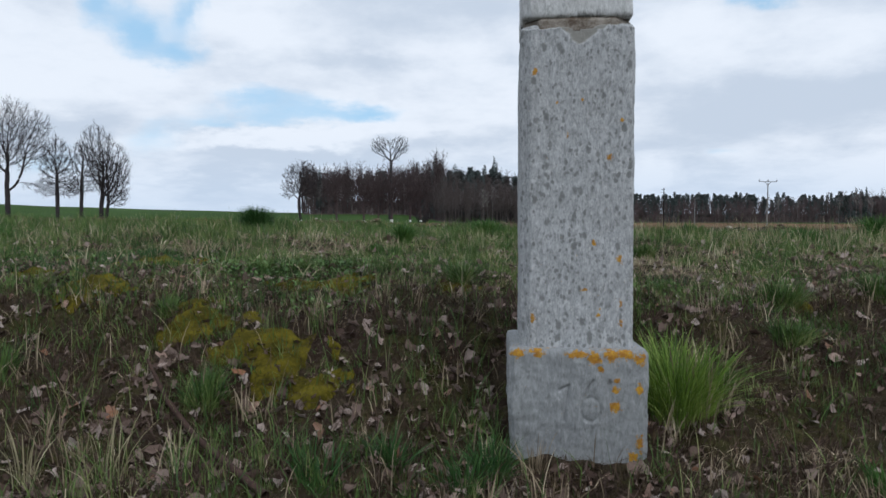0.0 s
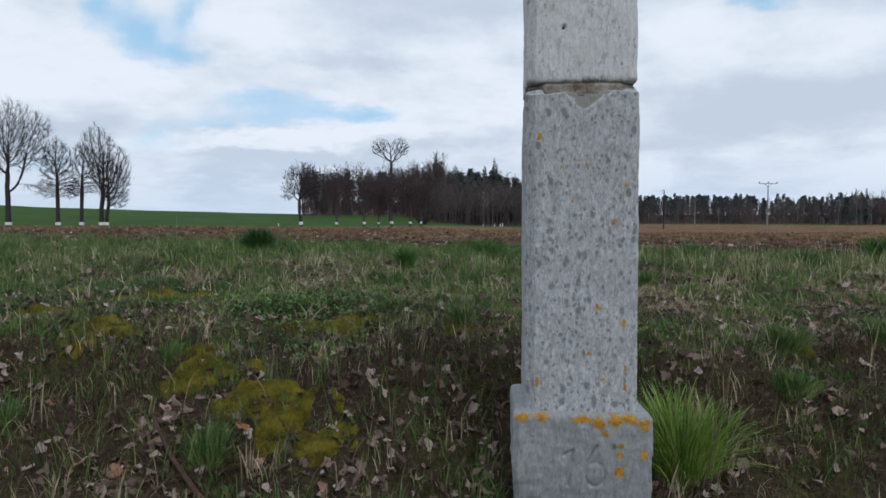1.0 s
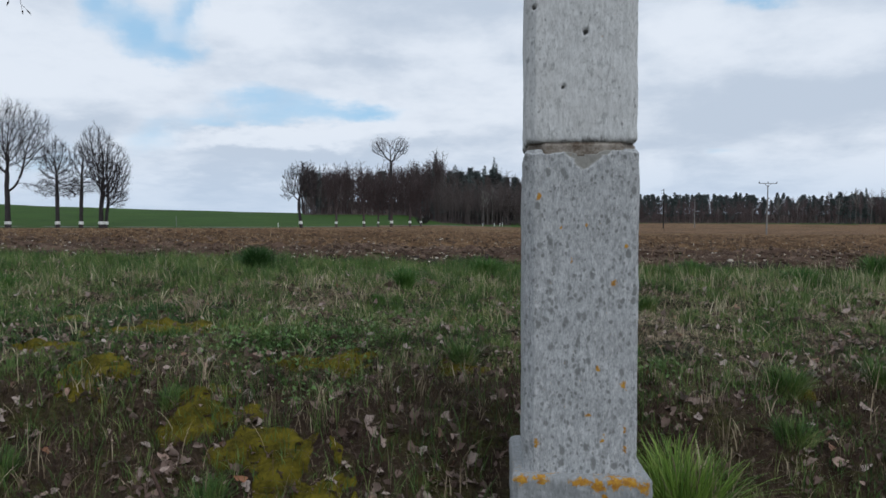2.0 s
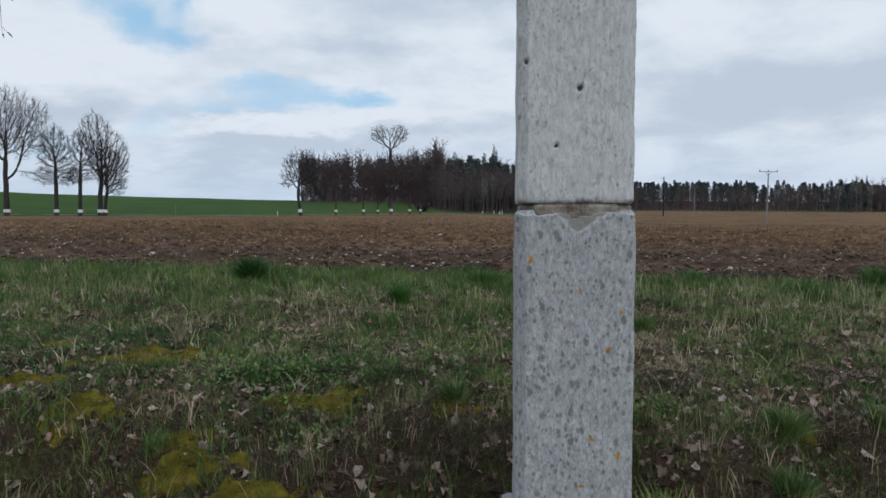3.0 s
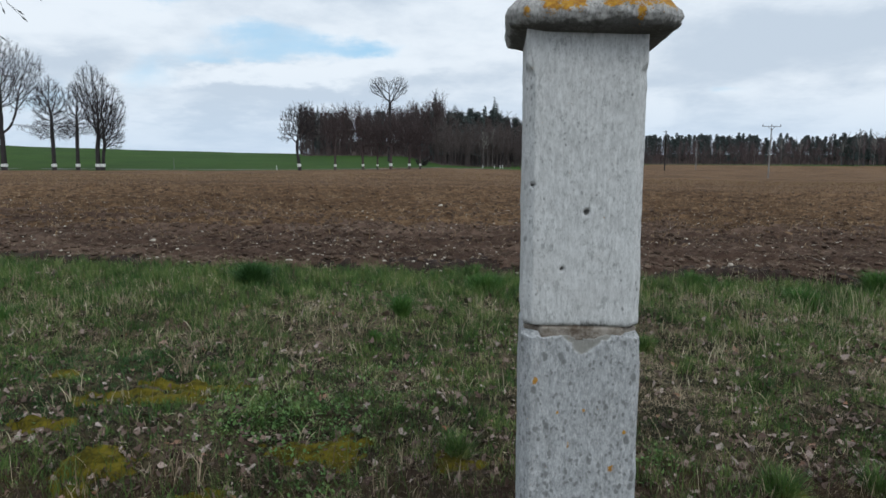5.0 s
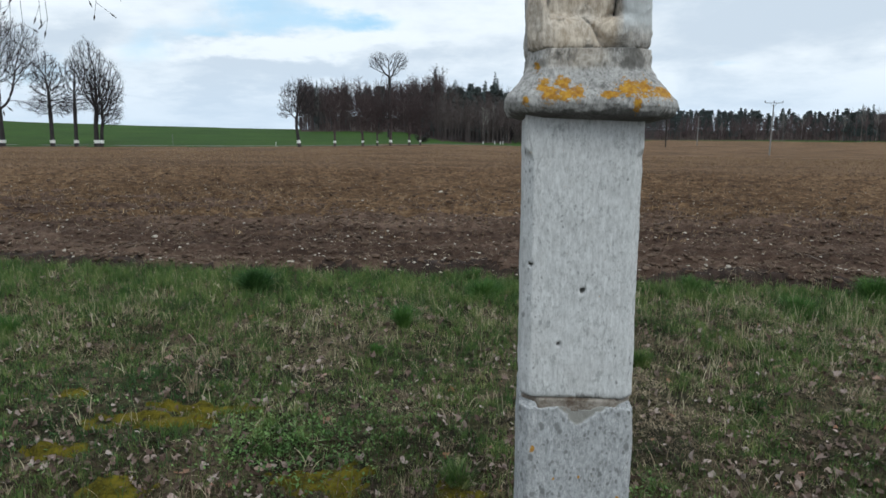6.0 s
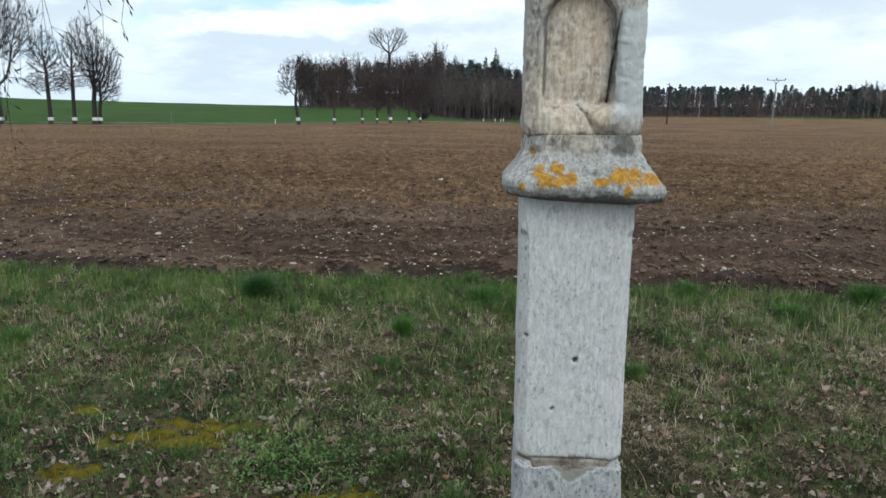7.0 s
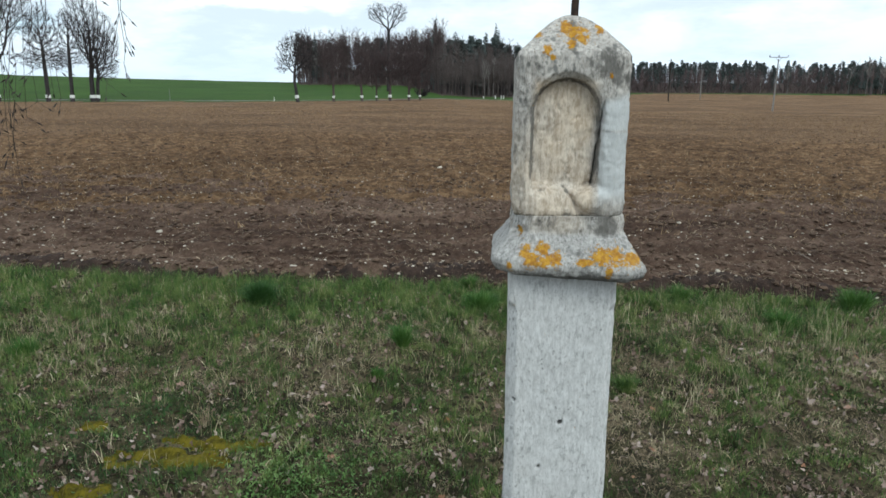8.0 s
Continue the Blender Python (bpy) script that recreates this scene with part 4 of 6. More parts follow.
def stand(ob, u, d, turn=0.0, scale=1.0, sink=0.0):
    """Stand a thing on the ground at the distance d ahead and u times d to the side."""
    ob.matrix_basis = pose(u * d, d, float(height(u * d, d)) - sink, 0, 0, turn) @ Matrix.Scale(scale, 4)
    return ob


stand(roadside_tree(11, 26.6, (0.25, ((0.02, 0.72, 0.29, 0.27), (0.17, 0.66, 0.15, 0.16), (-0.12, 0.60, 0.16, 0.18), (0.17, 0.34, 0.07, 0.035))), 0.50, label="tall bare lime tree with a whitewashed trunk", many=4600, twigs=4), -0.632, 143)
stand(roadside_tree(12, 19.0, (0.30, ((0.0, 0.70, 0.17, 0.29), (-0.07, 0.46, 0.15, 0.12), (0.09, 0.48, 0.15, 0.14))), 0.40, leader=0.60, many=2900, droop=0.12, twigs=5), -0.560, 143)
stand(roadside_tree(13, 18.6, (0.32, ((0.03, 0.74, 0.12, 0.25), (-0.04, 0.46, 0.13, 0.10), (0.08, 0.52, 0.12, 0.12))), 0.37, label="thin-crowned bare lime tree with a whitewashed trunk", leader=0.60, many=1800, droop=0.12, twigs=5), -0.526, 143)
stand(roadside_tree(14, 21.6, (0.20, ((-0.03, 0.78, 0.16, 0.21), (0.08, 0.60, 0.20, 0.24), (0.13, 0.36, 0.14, 0.09))), 0.44, 2, "twin-stemmed bare lime tree with whitewashed trunks", many=2600, twigs=4), -0.497, 143)
stand(roadside_tree(15, 13.6, (0.30, ((0.0, 0.72, 0.27, 0.27), (-0.18, 0.56, 0.14, 0.14), (0.16, 0.56, 0.13, 0.14))), 0.30, label="open-crowned bare tree with a whitewashed trunk", many=1500, twigs=4, tilt=-0.10), -0.2056, 138)
for seed, u, d, tall, girth in ((21, -0.155, 139, 11.5, 0.22), (22, -0.1145, 140, 11, 0.22), (23, -0.094, 142, 10, 0.17), (24, -0.075, 143, 11.5, 0.27), (25, -0.048, 144, 10.5, 0.22), (26, -0.032, 146, 10.5, 0.19)):
    stand(roadside_tree(seed, tall, (0.28, ((0.0, 0.62, 0.25, 0.36), (0.08, 0.75, 0.16, 0.2))), girth, label="small dense bare tree with a whitewashed trunk", warm=True, leader=0.45, many=1000, twigs=5), u, d)


def wood_tree(r, tall, crown=0.55, twig=0.045, spread=0.16, stem=0.15, many=26, fine=9):
    """A slim bare woodland tree."""
    out = Soup()
    line = wander(r, (0, 0, -0.4), (0, 0, 1), tall + 0.4, 5, 0.03, 0.02)
    out.tube(line, np.linspace(stem, 0.03, 6), 5)
    for i in range(many):
        t = 1 - crown + crown * (i + r.random()) / many
        at = line[0] + (line[-1] - line[0]) * t
        d = aside(r, np.array([0, 0, 1.0]), r.uniform(0.35, 0.9))
        ln = tall * spread * (1.25 - t) * r.uniform(0.9, 1.7) + 0.6
        l2 = wander(r, at, d, ln, 2, 0.12, 0.05)
        out.tube(l2, [twig, twig * 0.8, twig * 0.4], 3)
        roots = l2[0] + (l2[2] - l2[0]) * r.uniform(0.2, 1.0, (fine, 1))
        ways = d + r.normal(0, 0.5, (fine, 3)) + (0, 0, 0.2)
        out.slivers(roots, ways * (ln * r.uniform(0.3, 0.7, (fine, 1)) / np.linalg.norm(ways, axis=1)[:, None]), twig * 1.5)
    return out


def spruce_tree(r, tall):
    """A spruce: whorls of drooping, tapering fronds."""
    out = Soup()
    out.tube([(0, 0, -0.4), (0, 0, tall * 0.5), (0, 0, tall)], [0.18, 0.11, 0.02], 5)
    layers = 25
    for i in range(layers):
        z = tall * (0.20 + 0.79 * i / layers)
        reach = (1 - i / layers) ** 0.8 * tall * 0.13 + 0.25
        for a in np.arange(6) * np.pi / 3 + r.uniform(0, 1):
            l = reach * r.uniform(0.65, 1.2)
            a += r.normal(0, 0.15)
            d, n = np.array([math.cos(a), math.sin(a), 0]), np.array([-math.sin(a), math.cos(a), 0])
            w = 0.26 * l + 0.15
            zz = z + r.normal(0, 0.2)
            v = [d * 0.05 + (0, 0, zz), d * l * 0.5 + n * w + (0, 0, zz - 0.15 * l - 0.25), d * l + (0, 0, zz - 0.22 * l), d * l * 0.5 - n * w + (0, 0, zz - 0.15 * l - 0.25), d * l * 0.5 + (0, 0, zz + 0.03 * l)]
            out.add(v, tris=[(0, 1, 4), (1, 2, 4), (2, 3, 4), (3, 0, 4)])
    return out


def pine_tree(r, tall):
    """A pine: a bare stem and ragged clumps of needles above."""
    out = Soup()
    out.tube(wander(r, (0, 0, -0.4), (0, 0, 1), tall, 4, 0.03, 0.02), np.linspace(0.18, 0.05, 5), 5)
    for i in range(84):
        t = 0.30 + 0.70 * r.random() ** 0.85
        reach = tall * 0.18 * min(1.0, (1.04 - t) * 2.2)
        a = r.uniform(0, 2 * np.pi)
        far_ = r.uniform(0.1, 1)
        mid = np.array([math.cos(a) * reach * far_, math.sin(a) * reach * far_, tall * t - 0.05 * tall * far_])
        tri = mid + r.normal(0, 0.42, (1, 3)) * 0.3 + r.normal(0, 1, (5, 3, 3)) * np.array([0.42, 0.42, 0.28])
        out.add(tri.reshape(-1, 3), tris=np.arange(24).reshape(-1, 3))
    return out


def scatter(name, kinds, places, material, label, category):
    """One mesh of many far trees: kinds is a list of arrays (verts, faces), places rows of x, y, kind, scale, turn."""
    v, f3, f4, n = [], [], [], 0
    ground_z = height([q[0] for q in places], [q[1] for q in places])
    for (x, y, kind, scale, turn), z in zip(places, ground_z):
        verts, faces = kinds[int(kind)]
        c, s_ = math.cos(turn), math.sin(turn)
        m = np.array([[c, -s_, 0], [s_, c, 0], [0, 0, 1]]) * scale
        v.append(verts @ m.T + (x, y, z))
        for f in faces:
            (f3 if f.shape[1] == 3 else f4).append(f + n)
        n += len(verts)
    faces = [np.concatenate(f) for f in (f3, f4) if f]
    return thing(name, mesh(name, np.concatenate(v), faces, [material], shade=False), label, category, kind="stuff")


tr = np.random.default_rng(5)
BARE = [wood_tree(tr, h, c, 0.036, 0.155, 0.13, 30, 11).arrays() for h, c in ((16.5, 0.60), (15.5, 0.62), (17, 0.52), (15, 0.66))]
PALE = [wood_tree(tr, h, 0.5, 0.030, stem=0.085).arrays() for h in (16, 14)]
FAR_BARE = [wood_tree(tr, h, c, 0.05, 0.17, 0.11, 16, 9).arrays() for h, c in ((15.5, 0.62), (16.5, 0.7), (14.5, 0.66), (16, 0.58))]
THICKET = [wood_tree(tr, h, 0.72, 0.026, 0.17, 0.07, 22, 10).arrays() for h in (11, 9.5, 12)]
SPRUCES = [spruce_tree(tr, h).arrays() for h in (18, 15, 20)]
PINES = [pine_tree(tr, h).arrays() for h in (17, 15, 16)]
BUSH = [wood_tree(tr, h, 0.95, 0.05, 0.42, 0.06, 22, 12).arrays() for h in (5, 4)]


def copse_depth(u):
    """Where the copse begins at the side slope u."""
    return float(np.interp(u, [-0.21, -0.05, 0.0, 0.13], [262, 256, 182, 200]))


def rows_of(r, count, lo, hi, depth, begin, kinds, size, bias=1.0):
    out = []
    for _ in range(count):
        u = r.uniform(lo, hi)
        d = begin(u) + depth * r.random() ** bias
        out.append((u * d, d, r.integers(0, kinds), r.uniform(*size), r.uniform(0, 6.28)))
    return out


scatter("copse_bare_trees", BARE, rows_of(tr, 270, -0.205, 0.0, 70, copse_depth, 4, (0.98, 1.16)) + rows_of(tr, 90, -0.01, 0.125, 50, lambda u: copse_depth(u) + 28, 4, (0.82, 1.0)), BARK_WARM, "dense bare brown broadleaved copse on a rise", "trees")
scatter("copse_thicket", THICKET, rows_of(tr, 230, -0.012, 0.125, 34, copse_depth, 3, (0.72, 1.15)) + rows_of(tr, 60, -0.20, 0.0, 20, copse_depth, 3, (0.5, 0.9)), TWIGGY, "thin grey-brown young trees at the copse edge", "trees")
scatter("copse_birches", PALE, rows_of(tr, 14, -0.19, 0.0, 30, copse_depth, 2, (0.6, 0.8)) + rows_of(tr, 16, 0.0, 0.12, 25, copse_depth, 2, (0.50, 0.72)), BIRCH, "slim pale birch stems at the copse edge", "trees")
scatter("copse_bushes", BUSH, rows_of(tr, 36, -0.205, 0.0, 80, lambda u: copse_depth(u) + 30, 2, (0.6, 1.4)) + rows_of(tr, 46, -0.01, 0.125, 60, lambda u: copse_depth(u) + 8, 2, (0.4, 1.1)), BARK, "low bare undergrowth beneath the copse", "bushes")
scatter("copse_spruces", SPRUCES, rows_of(tr, 26, -0.20, 0.0, 40, lambda u: copse_depth(u) + 25, 3, (0.86, 1.06)) + rows_of(tr, 34, -0.02, 0.085, 36, lambda u: copse_depth(u) + 26, 3, (0.95, 1.24)), HAZY_NEEDLE, "dark green spruces rising above the copse", "trees")
scatter("copse_pines", PINES, rows_of(tr, 90, -0.02, 0.13, 45, lambda u: copse_depth(u) + 26, 3, (0.84, 1.10)) + rows_of(tr, 22, -0.20, -0.02, 40, lambda u: copse_depth(u) + 28, 3, (0.92, 1.10)), HAZY_NEEDLE, "dark pines in the copse", "trees")
tb = np.random.default_rng(77)
shrub = Soup()
for k in range(34):
    a = tb.uniform(0, 6.28)
    ln = tb.uniform(1.4, 2.5)
    line = wander(tb, (0.9 * math.cos(a) * tb.random(), 0.6 * math.sin(a) * tb.random(), -0.1), (math.cos(a) * 0.75, math.sin(a) * 0.75, 0.8), ln, 3, 0.12, 0.03)
    shrub.tube(line, [0.03, 0.024, 0.016, 0.008], 4)
    shrub.slivers(line[0] + (line[3] - line[0]) * tb.uniform(0.15, 1, (34, 1)), tb.normal(0, 0.42, (34, 3)) + (0, 0, 0.25), 0.045)
stand(thing("roadside_shrub", shrub.mesh("roadside_shrub", [BARK], False), "dense dark leafless shrub by the road", "bush"), -0.0295, 172)
big = new("tall_bare_tree")
bare_tree(big, 31, 24.2, (0.58, ((-0.12, 0.88, 0.110, 0.115), (0.12, 0.88, 0.115, 0.12), (-0.06, 0.76, 0.04, 0.08), (0.06, 0.76, 0.05, 0.08))), 0.40, np.array([0, 0, -0.3]), np.array([0.02, 0, 1.0]), BARK, 0.0, 1500, 0.030, 4)
tagged(big, "tall bare tree rising above the copse", "tree")
stand(big, -0.0771, 200)


def right_edge(u):
    return float(np.interp(u, [0.1, 0.45, 0.55, 0.75], [335, 335, 322, 300]))


scatter("forest_pines", PINES, rows_of(tr, 500, 0.11, 0.80, 70, lambda u: right_edge(u) + 14, 3, (0.66, 0.80)), HAZY_NEEDLE, "far dark pine forest beyond the field", "forest")
scatter("forest_corner_trees", PINES + SPRUCES, rows_of(tr, 60, 0.575, 0.80, 40, lambda u: 300.0, 6, (0.66, 0.92)), HAZY_NEEDLE, "taller dark conifers at the forest corner", "forest")
scatter("forest_corner_bare_trees", BARE, rows_of(tr, 50, 0.56, 0.80, 30, lambda u: 292.0, 4, (0.62, 0.92)), FAR_TWIGS, "bare brown trees at the forest corner", "trees")
scatter("forest_spruces", SPRUCES, rows_of(tr, 40, 0.11, 0.80, 60, right_edge, 3, (0.52, 0.72)), HAZY_NEEDLE, "far dark spruces in the forest edge", "forest")
scatter("forest_bare_trees", FAR_BARE, rows_of(tr, 720, 0.11, 0.80, 60, lambda u: right_edge(u) - 6, 4, (0.50, 0.74)), FAR_TWIGS, "bare brown trees along the forest edge", "trees")
scatter("forest_birches", PALE, [(u * d, d, k % 2, s_, k) for k, (u, d, s_) in enumerate(((0.488, 300, 0.72), (0.515, 300, 0.78), (0.60, 280, 0.86), (0.622, 270, 0.92), (0.575, 300, 0.7), (0.66, 260, 0.9), (0.40, 318, 0.5), (0.45, 318, 0.5)))], BIRCH, "slim white birches before the forest", "trees")
scatter("forest_bushes", BUSH, rows_of(tr, 170, 0.11, 0.80, 60, lambda u: right_edge(u) - 8, 2, (0.6, 1.5)), FAR_TWIGS, "low bare bushes along the forest edge", "bushes")

# ---- poles in the fields ----


def power_pole(tall):
    """A power pole with a crossarm, brace and insulators."""
    pole = new("power_pole")
    s = Soup()
    s.tube([(0, 0, -0.5), (0, 0, tall * 0.5), (0, 0, tall)], [0.13, 0.105, 0.085], 10)
    part("post", s.mesh("post", [CONCRETE]), pole)
    s = Soup()
    half = 1.45
    s.tube([(-half, 0, tall + 0.30), (0, 0, tall + 0.30), (half, 0, tall + 0.30)], [0.055] * 3, 4)
    crossarm = part("crossarm", s.mesh("crossarm", [STEEL]), pole, "steel crossarm")
    for x in (-0.55, 0.55):
        s = Soup()
        s.tube([(x, 0, tall + 0.30), (x * 0.1, 0, tall - 0.3)], [0.035, 0.035], 4)
        part("brace", s.mesh("brace", [STEEL]), pole)
    for x in (-half, 0, half):
        s = Soup()
        s.tube([(x, 0, tall + 0.30), (x, 0, tall + 0.42), (x, 0, tall + 0.58), (x, 0, tall + 0.66)], [0.03, 0.08, 0.07, 0.03], 8)
        part("insulator", s.mesh("insulator", [TARRED]), crossarm, "dark ceramic insulator")
    return tagged(pole, "grey concrete power pole with a steel crossarm", "power pole", "power line poles")


main_pole = stand(power_pole(8.6), 0.4705, 120)
main_pole.matrix_basis = main_pole.matrix_basis @ pose(0, 0, 0, 0, 0.7, -8)
second = stand(power_pole(8.6), 0.3655, 215)
second.matrix_basis = second.matrix_basis @ pose(0, 0, 0, 0, 0.4, -8)
dark = new("wooden_pole")
s = Soup()
s.tube([(0, 0, -0.5), (0, 0, 5), (0, 0, 11.2)], [0.20, 0.17, 0.13], 8)
part("post", s.mesh("post", [TARRED]), dark)
for z in (10.8, 10.0):
    s = Soup()
    s.tube([(-0.8, 0, z), (0, 0, z), (0.3, 0, z)], [0.05] * 3, 4)
    part("arm", s.mesh("arm", [TARRED]), dark)
stand(tagged(dark, "dark tarred wooden pole with short arms", "pole"), 0.3205, 195)
for u, d, tall, mat_, label in ((-0.3875, 150, 2.6, STEEL, "thin grey marker pole in the green crop"), (-0.2395, 146, 1.0, WHITEWASH, "short white roadside post"), (0.0747, 178, 0.8, WHITEWASH, "short white roadside post"),
                                (0.083, 178, 0.8, WHITEWASH, "short white roadside post"), (0.0865, 178, 0.9, WHITEWASH, "short white roadside post"), (0.058, 178, 0.6, WHITEWASH, "short white roadside post")):
    s = Soup()
    w = 0.05 if tall > 2 else (0.06 if u < 0 else 0.08)
    s.tube([(0, 0, -0.2), (0, 0, tall * 0.95), (0, 0, tall)], [w, w, w * 0.6], 8)
    stand(thing("marker_post", s.mesh("marker_post", [mat_]), label, "post"), u, d)

# ---- the verge's growth ----


def blade_field(name, x, y, tall, width, lean, material, label, category, levels=2, lean_way=None, droop=1.0, own=None, seed=1):
    """Blades of grass, one to each place; levels is the number of pieces up a blade."""
    r = np.random.default_rng(seed)
    n = len(x)
    z = height(x, y) - 0.006
    a = r.uniform(0, 2 * np.pi, n)
    way = r.uniform(0, 2 * np.pi, n) if lean_way is None else lean_way + r.normal(0, 0.7, n)
    side = np.stack([np.cos(a), np.sin(a), np.zeros(n)], -1) * (width / 2)[:, None]
    tip = np.stack([np.cos(way), np.sin(way), np.zeros(n)], -1)
    foot = np.stack([x, y, z], -1)
    rows = []
    for k in range(levels + 1):
        t = k / levels
        mid = foot + tip * (lean * t ** 1.8 * tall)[:, None]
        mid[:, 2] += tall * t * (1 - droop * 0.35 * lean * t)
        if k == levels:
            rows.append(mid[:, None])
        else:
            w = 1 - 0.35 * t
            rows.append(np.stack([mid - side * w, mid + side * w], 1))
    v = np.concatenate(rows, 1)
    m = v.shape[1]
    base = np.arange(n) * m
    quads = [np.stack([base + 2 * k, base + 2 * k + 1, base + 2 * k + 3, base + 2 * k + 2], -1) for k in range(levels - 1)]
    k = 2 * (levels - 1)
    tris = np.stack([base + k, base + k + 1, base + k + 2], -1)
    v = v.reshape(-1, 3)
    if own is not None:
        v = v - np.asarray(own)
    me = mesh(name, v, [tris] + ([np.concatenate(quads)] if quads else []), [material])
    return thing(name, me, label, category, kind="" if own is not None else "stuff", at=pose(*own) if own is not None else None)


def sow(count, seed, y0, y1, spread=0.78, extra=0.6):
    """Places over the verge in front of the walk, thinning evenly with distance."""
    r = np.random.default_rng(seed)
    y = y0 + (y1 - y0) * r.random(count) ** 0.72
    x = (r.random(count) * 2 - 1) * (spread * y + extra)
    keep = (y < margin(x) - 0.02)
    return x[keep], y[keep]


def clear_of_shrine(x, y, r=0.215):
    c, s_ = math.cos(radians(4.6)), math.sin(radians(4.6))
    px, py = x - 0.383, y - 2.06
    lx, ly = px * c - py * s_, px * s_ + py * c
    return (np.abs(lx) > r) | (np.abs(ly) > r)


def lush(x, y):
    """How green the verge is: bare and leafy on the bank, greenest along the field's margin."""
    p = np.stack([x, y], -1)
    d = margin(x) - y
    base = np.interp(y, [1.0, 2.0, 2.7, 2.9, 3.6, 5.0, 6.0, 7.5], [0.12, 0.04, 0.00, 0.34, 0.46, 0.52, 0.84, 1.0])
    return base + 0.38 * vnoise(p, 1.1, 101, 3) + 0.25 * vnoise(p, 3.3, 103, 2) + 0.25 * smooth(d, 1.4, 0.3) + 0.45 * np.exp(-(((x - 1.35) / 0.5) ** 2 + ((y - 2.5) / 0.35) ** 2)) + 0.40 * np.exp(-(((x - 1.15) / 0.45) ** 2 + ((y - 2.15) / 0.3) ** 2)) + 0.30 * smooth(x, -0.5, -1.5) * smooth(y, 2.8, 3.2) + 0.5 * np.exp(-(((x - 2.5) / 0.55) ** 2 + ((y - 3.75) / 0.25) ** 2))


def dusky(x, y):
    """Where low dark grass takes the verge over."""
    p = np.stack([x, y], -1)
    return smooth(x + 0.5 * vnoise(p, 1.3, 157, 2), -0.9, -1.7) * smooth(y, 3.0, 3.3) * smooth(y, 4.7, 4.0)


MOSS_SPOTS = [(-1.55, 3.62, 0.28, 0.10), (-1.32, 3.76, 0.26, 0.07), (-2.19, 3.98, 0.17, 0.07), (-1.89, 3.31, 0.14, 0.06), (-0.60, 3.05, 0.20, 0.10), (-1.45, 2.92, 0.15, 0.12), (-0.94, 2.68, 0.14, 0.08), (-0.83, 2.55, 0.15, 0.06),
              (-0.62, 2.38, 0.18, 0.08), (-0.55, 2.27, 0.13, 0.07), (-0.95, 2.50, 0.11, 0.06), (-1.45, 2.72, 0.09, 0.06), (-0.43, 2.20, 0.10, 0.06), (0.07, 2.95, 0.09, 0.06), (1.40, 2.78, 0.10, 0.06)]


def mossy(x, y):
    f = np.zeros(np.shape(x))
    for mx, my, w, h in MOSS_SPOTS:
        f = np.maximum(f, np.exp(-(((x - mx) / w) ** 2 + ((y - my) / h) ** 2)))
    return f


def clumped(count, per, seed, y0, y1, radius):
    """Places gathered in clumps; gives them and a number from 0 to 1 for each one's clump."""
    r = np.random.default_rng(seed)
    cx, cy = sow(count, seed + 1, y0, y1)
    own = r.random(len(cx))
    many = np.maximum(1, (per * (0.4 + 1.3 * r.random(len(cx)))).astype(int))
    k = np.repeat(np.arange(len(cx)), many)
    d, a = radius * np.sqrt(r.random(len(k))) * (0.6 + 0.8 * own[k]), r.uniform(0, 2 * np.pi, len(k))
    x, y = cx[k] + d * np.cos(a), cy[k] + d * np.sin(a)
    keep = (y < margin(x) - 0.01) & clear_of_shrine(x, y)
    return x[keep], y[keep], own[k][keep]


# green grass in clumps
x, y, own = clumped(21000, 15, 1, 1.0, 8.0, 0.034)
r = np.random.default_rng(2)
g = lush(x, y) - 0.45 * dusky(x, y) + 0.35 * (own - 0.5) + 0.75 * vnoise(np.stack([x, y], -1), 2.6, 151, 3)
keep = (r.random(len(x)) < np.clip(g + 0.10, 0.05, 1.0)) & (mossy(x, y) < 0.4 + 0.7 * r.random(len(x)))
x, y, g, own = x[keep], y[keep], np.clip(g[keep], 0.15, 1.2), own[keep]
size = np.interp(y, [1, 2.8, 4.5, 6.0, 7.5], [0.080, 0.050, 0.048, 0.070, 0.105]) * (0.35 + 0.8 * g) * (0.6 + 0.8 * own) * r.uniform(0.5, 1.35, len(x))
blade_field("grass", x, y, size, r.uniform(0.0022, 0.0048, len(x)), r.uniform(0.05, 0.75, len(x)), GRASS, "dull green spring grass in clumps on the verge", "grass", seed=6)

# low grass of a darker green over the left end of the verge
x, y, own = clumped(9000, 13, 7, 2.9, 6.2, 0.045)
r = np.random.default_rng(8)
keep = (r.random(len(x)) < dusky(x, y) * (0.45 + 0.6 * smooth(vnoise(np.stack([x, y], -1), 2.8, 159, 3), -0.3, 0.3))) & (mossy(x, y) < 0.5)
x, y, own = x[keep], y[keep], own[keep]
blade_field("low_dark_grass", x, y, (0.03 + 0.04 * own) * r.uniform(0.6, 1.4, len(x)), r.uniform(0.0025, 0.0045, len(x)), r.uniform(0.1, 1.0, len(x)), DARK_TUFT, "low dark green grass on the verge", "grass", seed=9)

# straw, matted and bleached
x, y, own = clumped(16500, 13, 11, 1.0, 7.8, 0.05)
r = np.random.default_rng(12)
p = np.stack([x, y], -1)
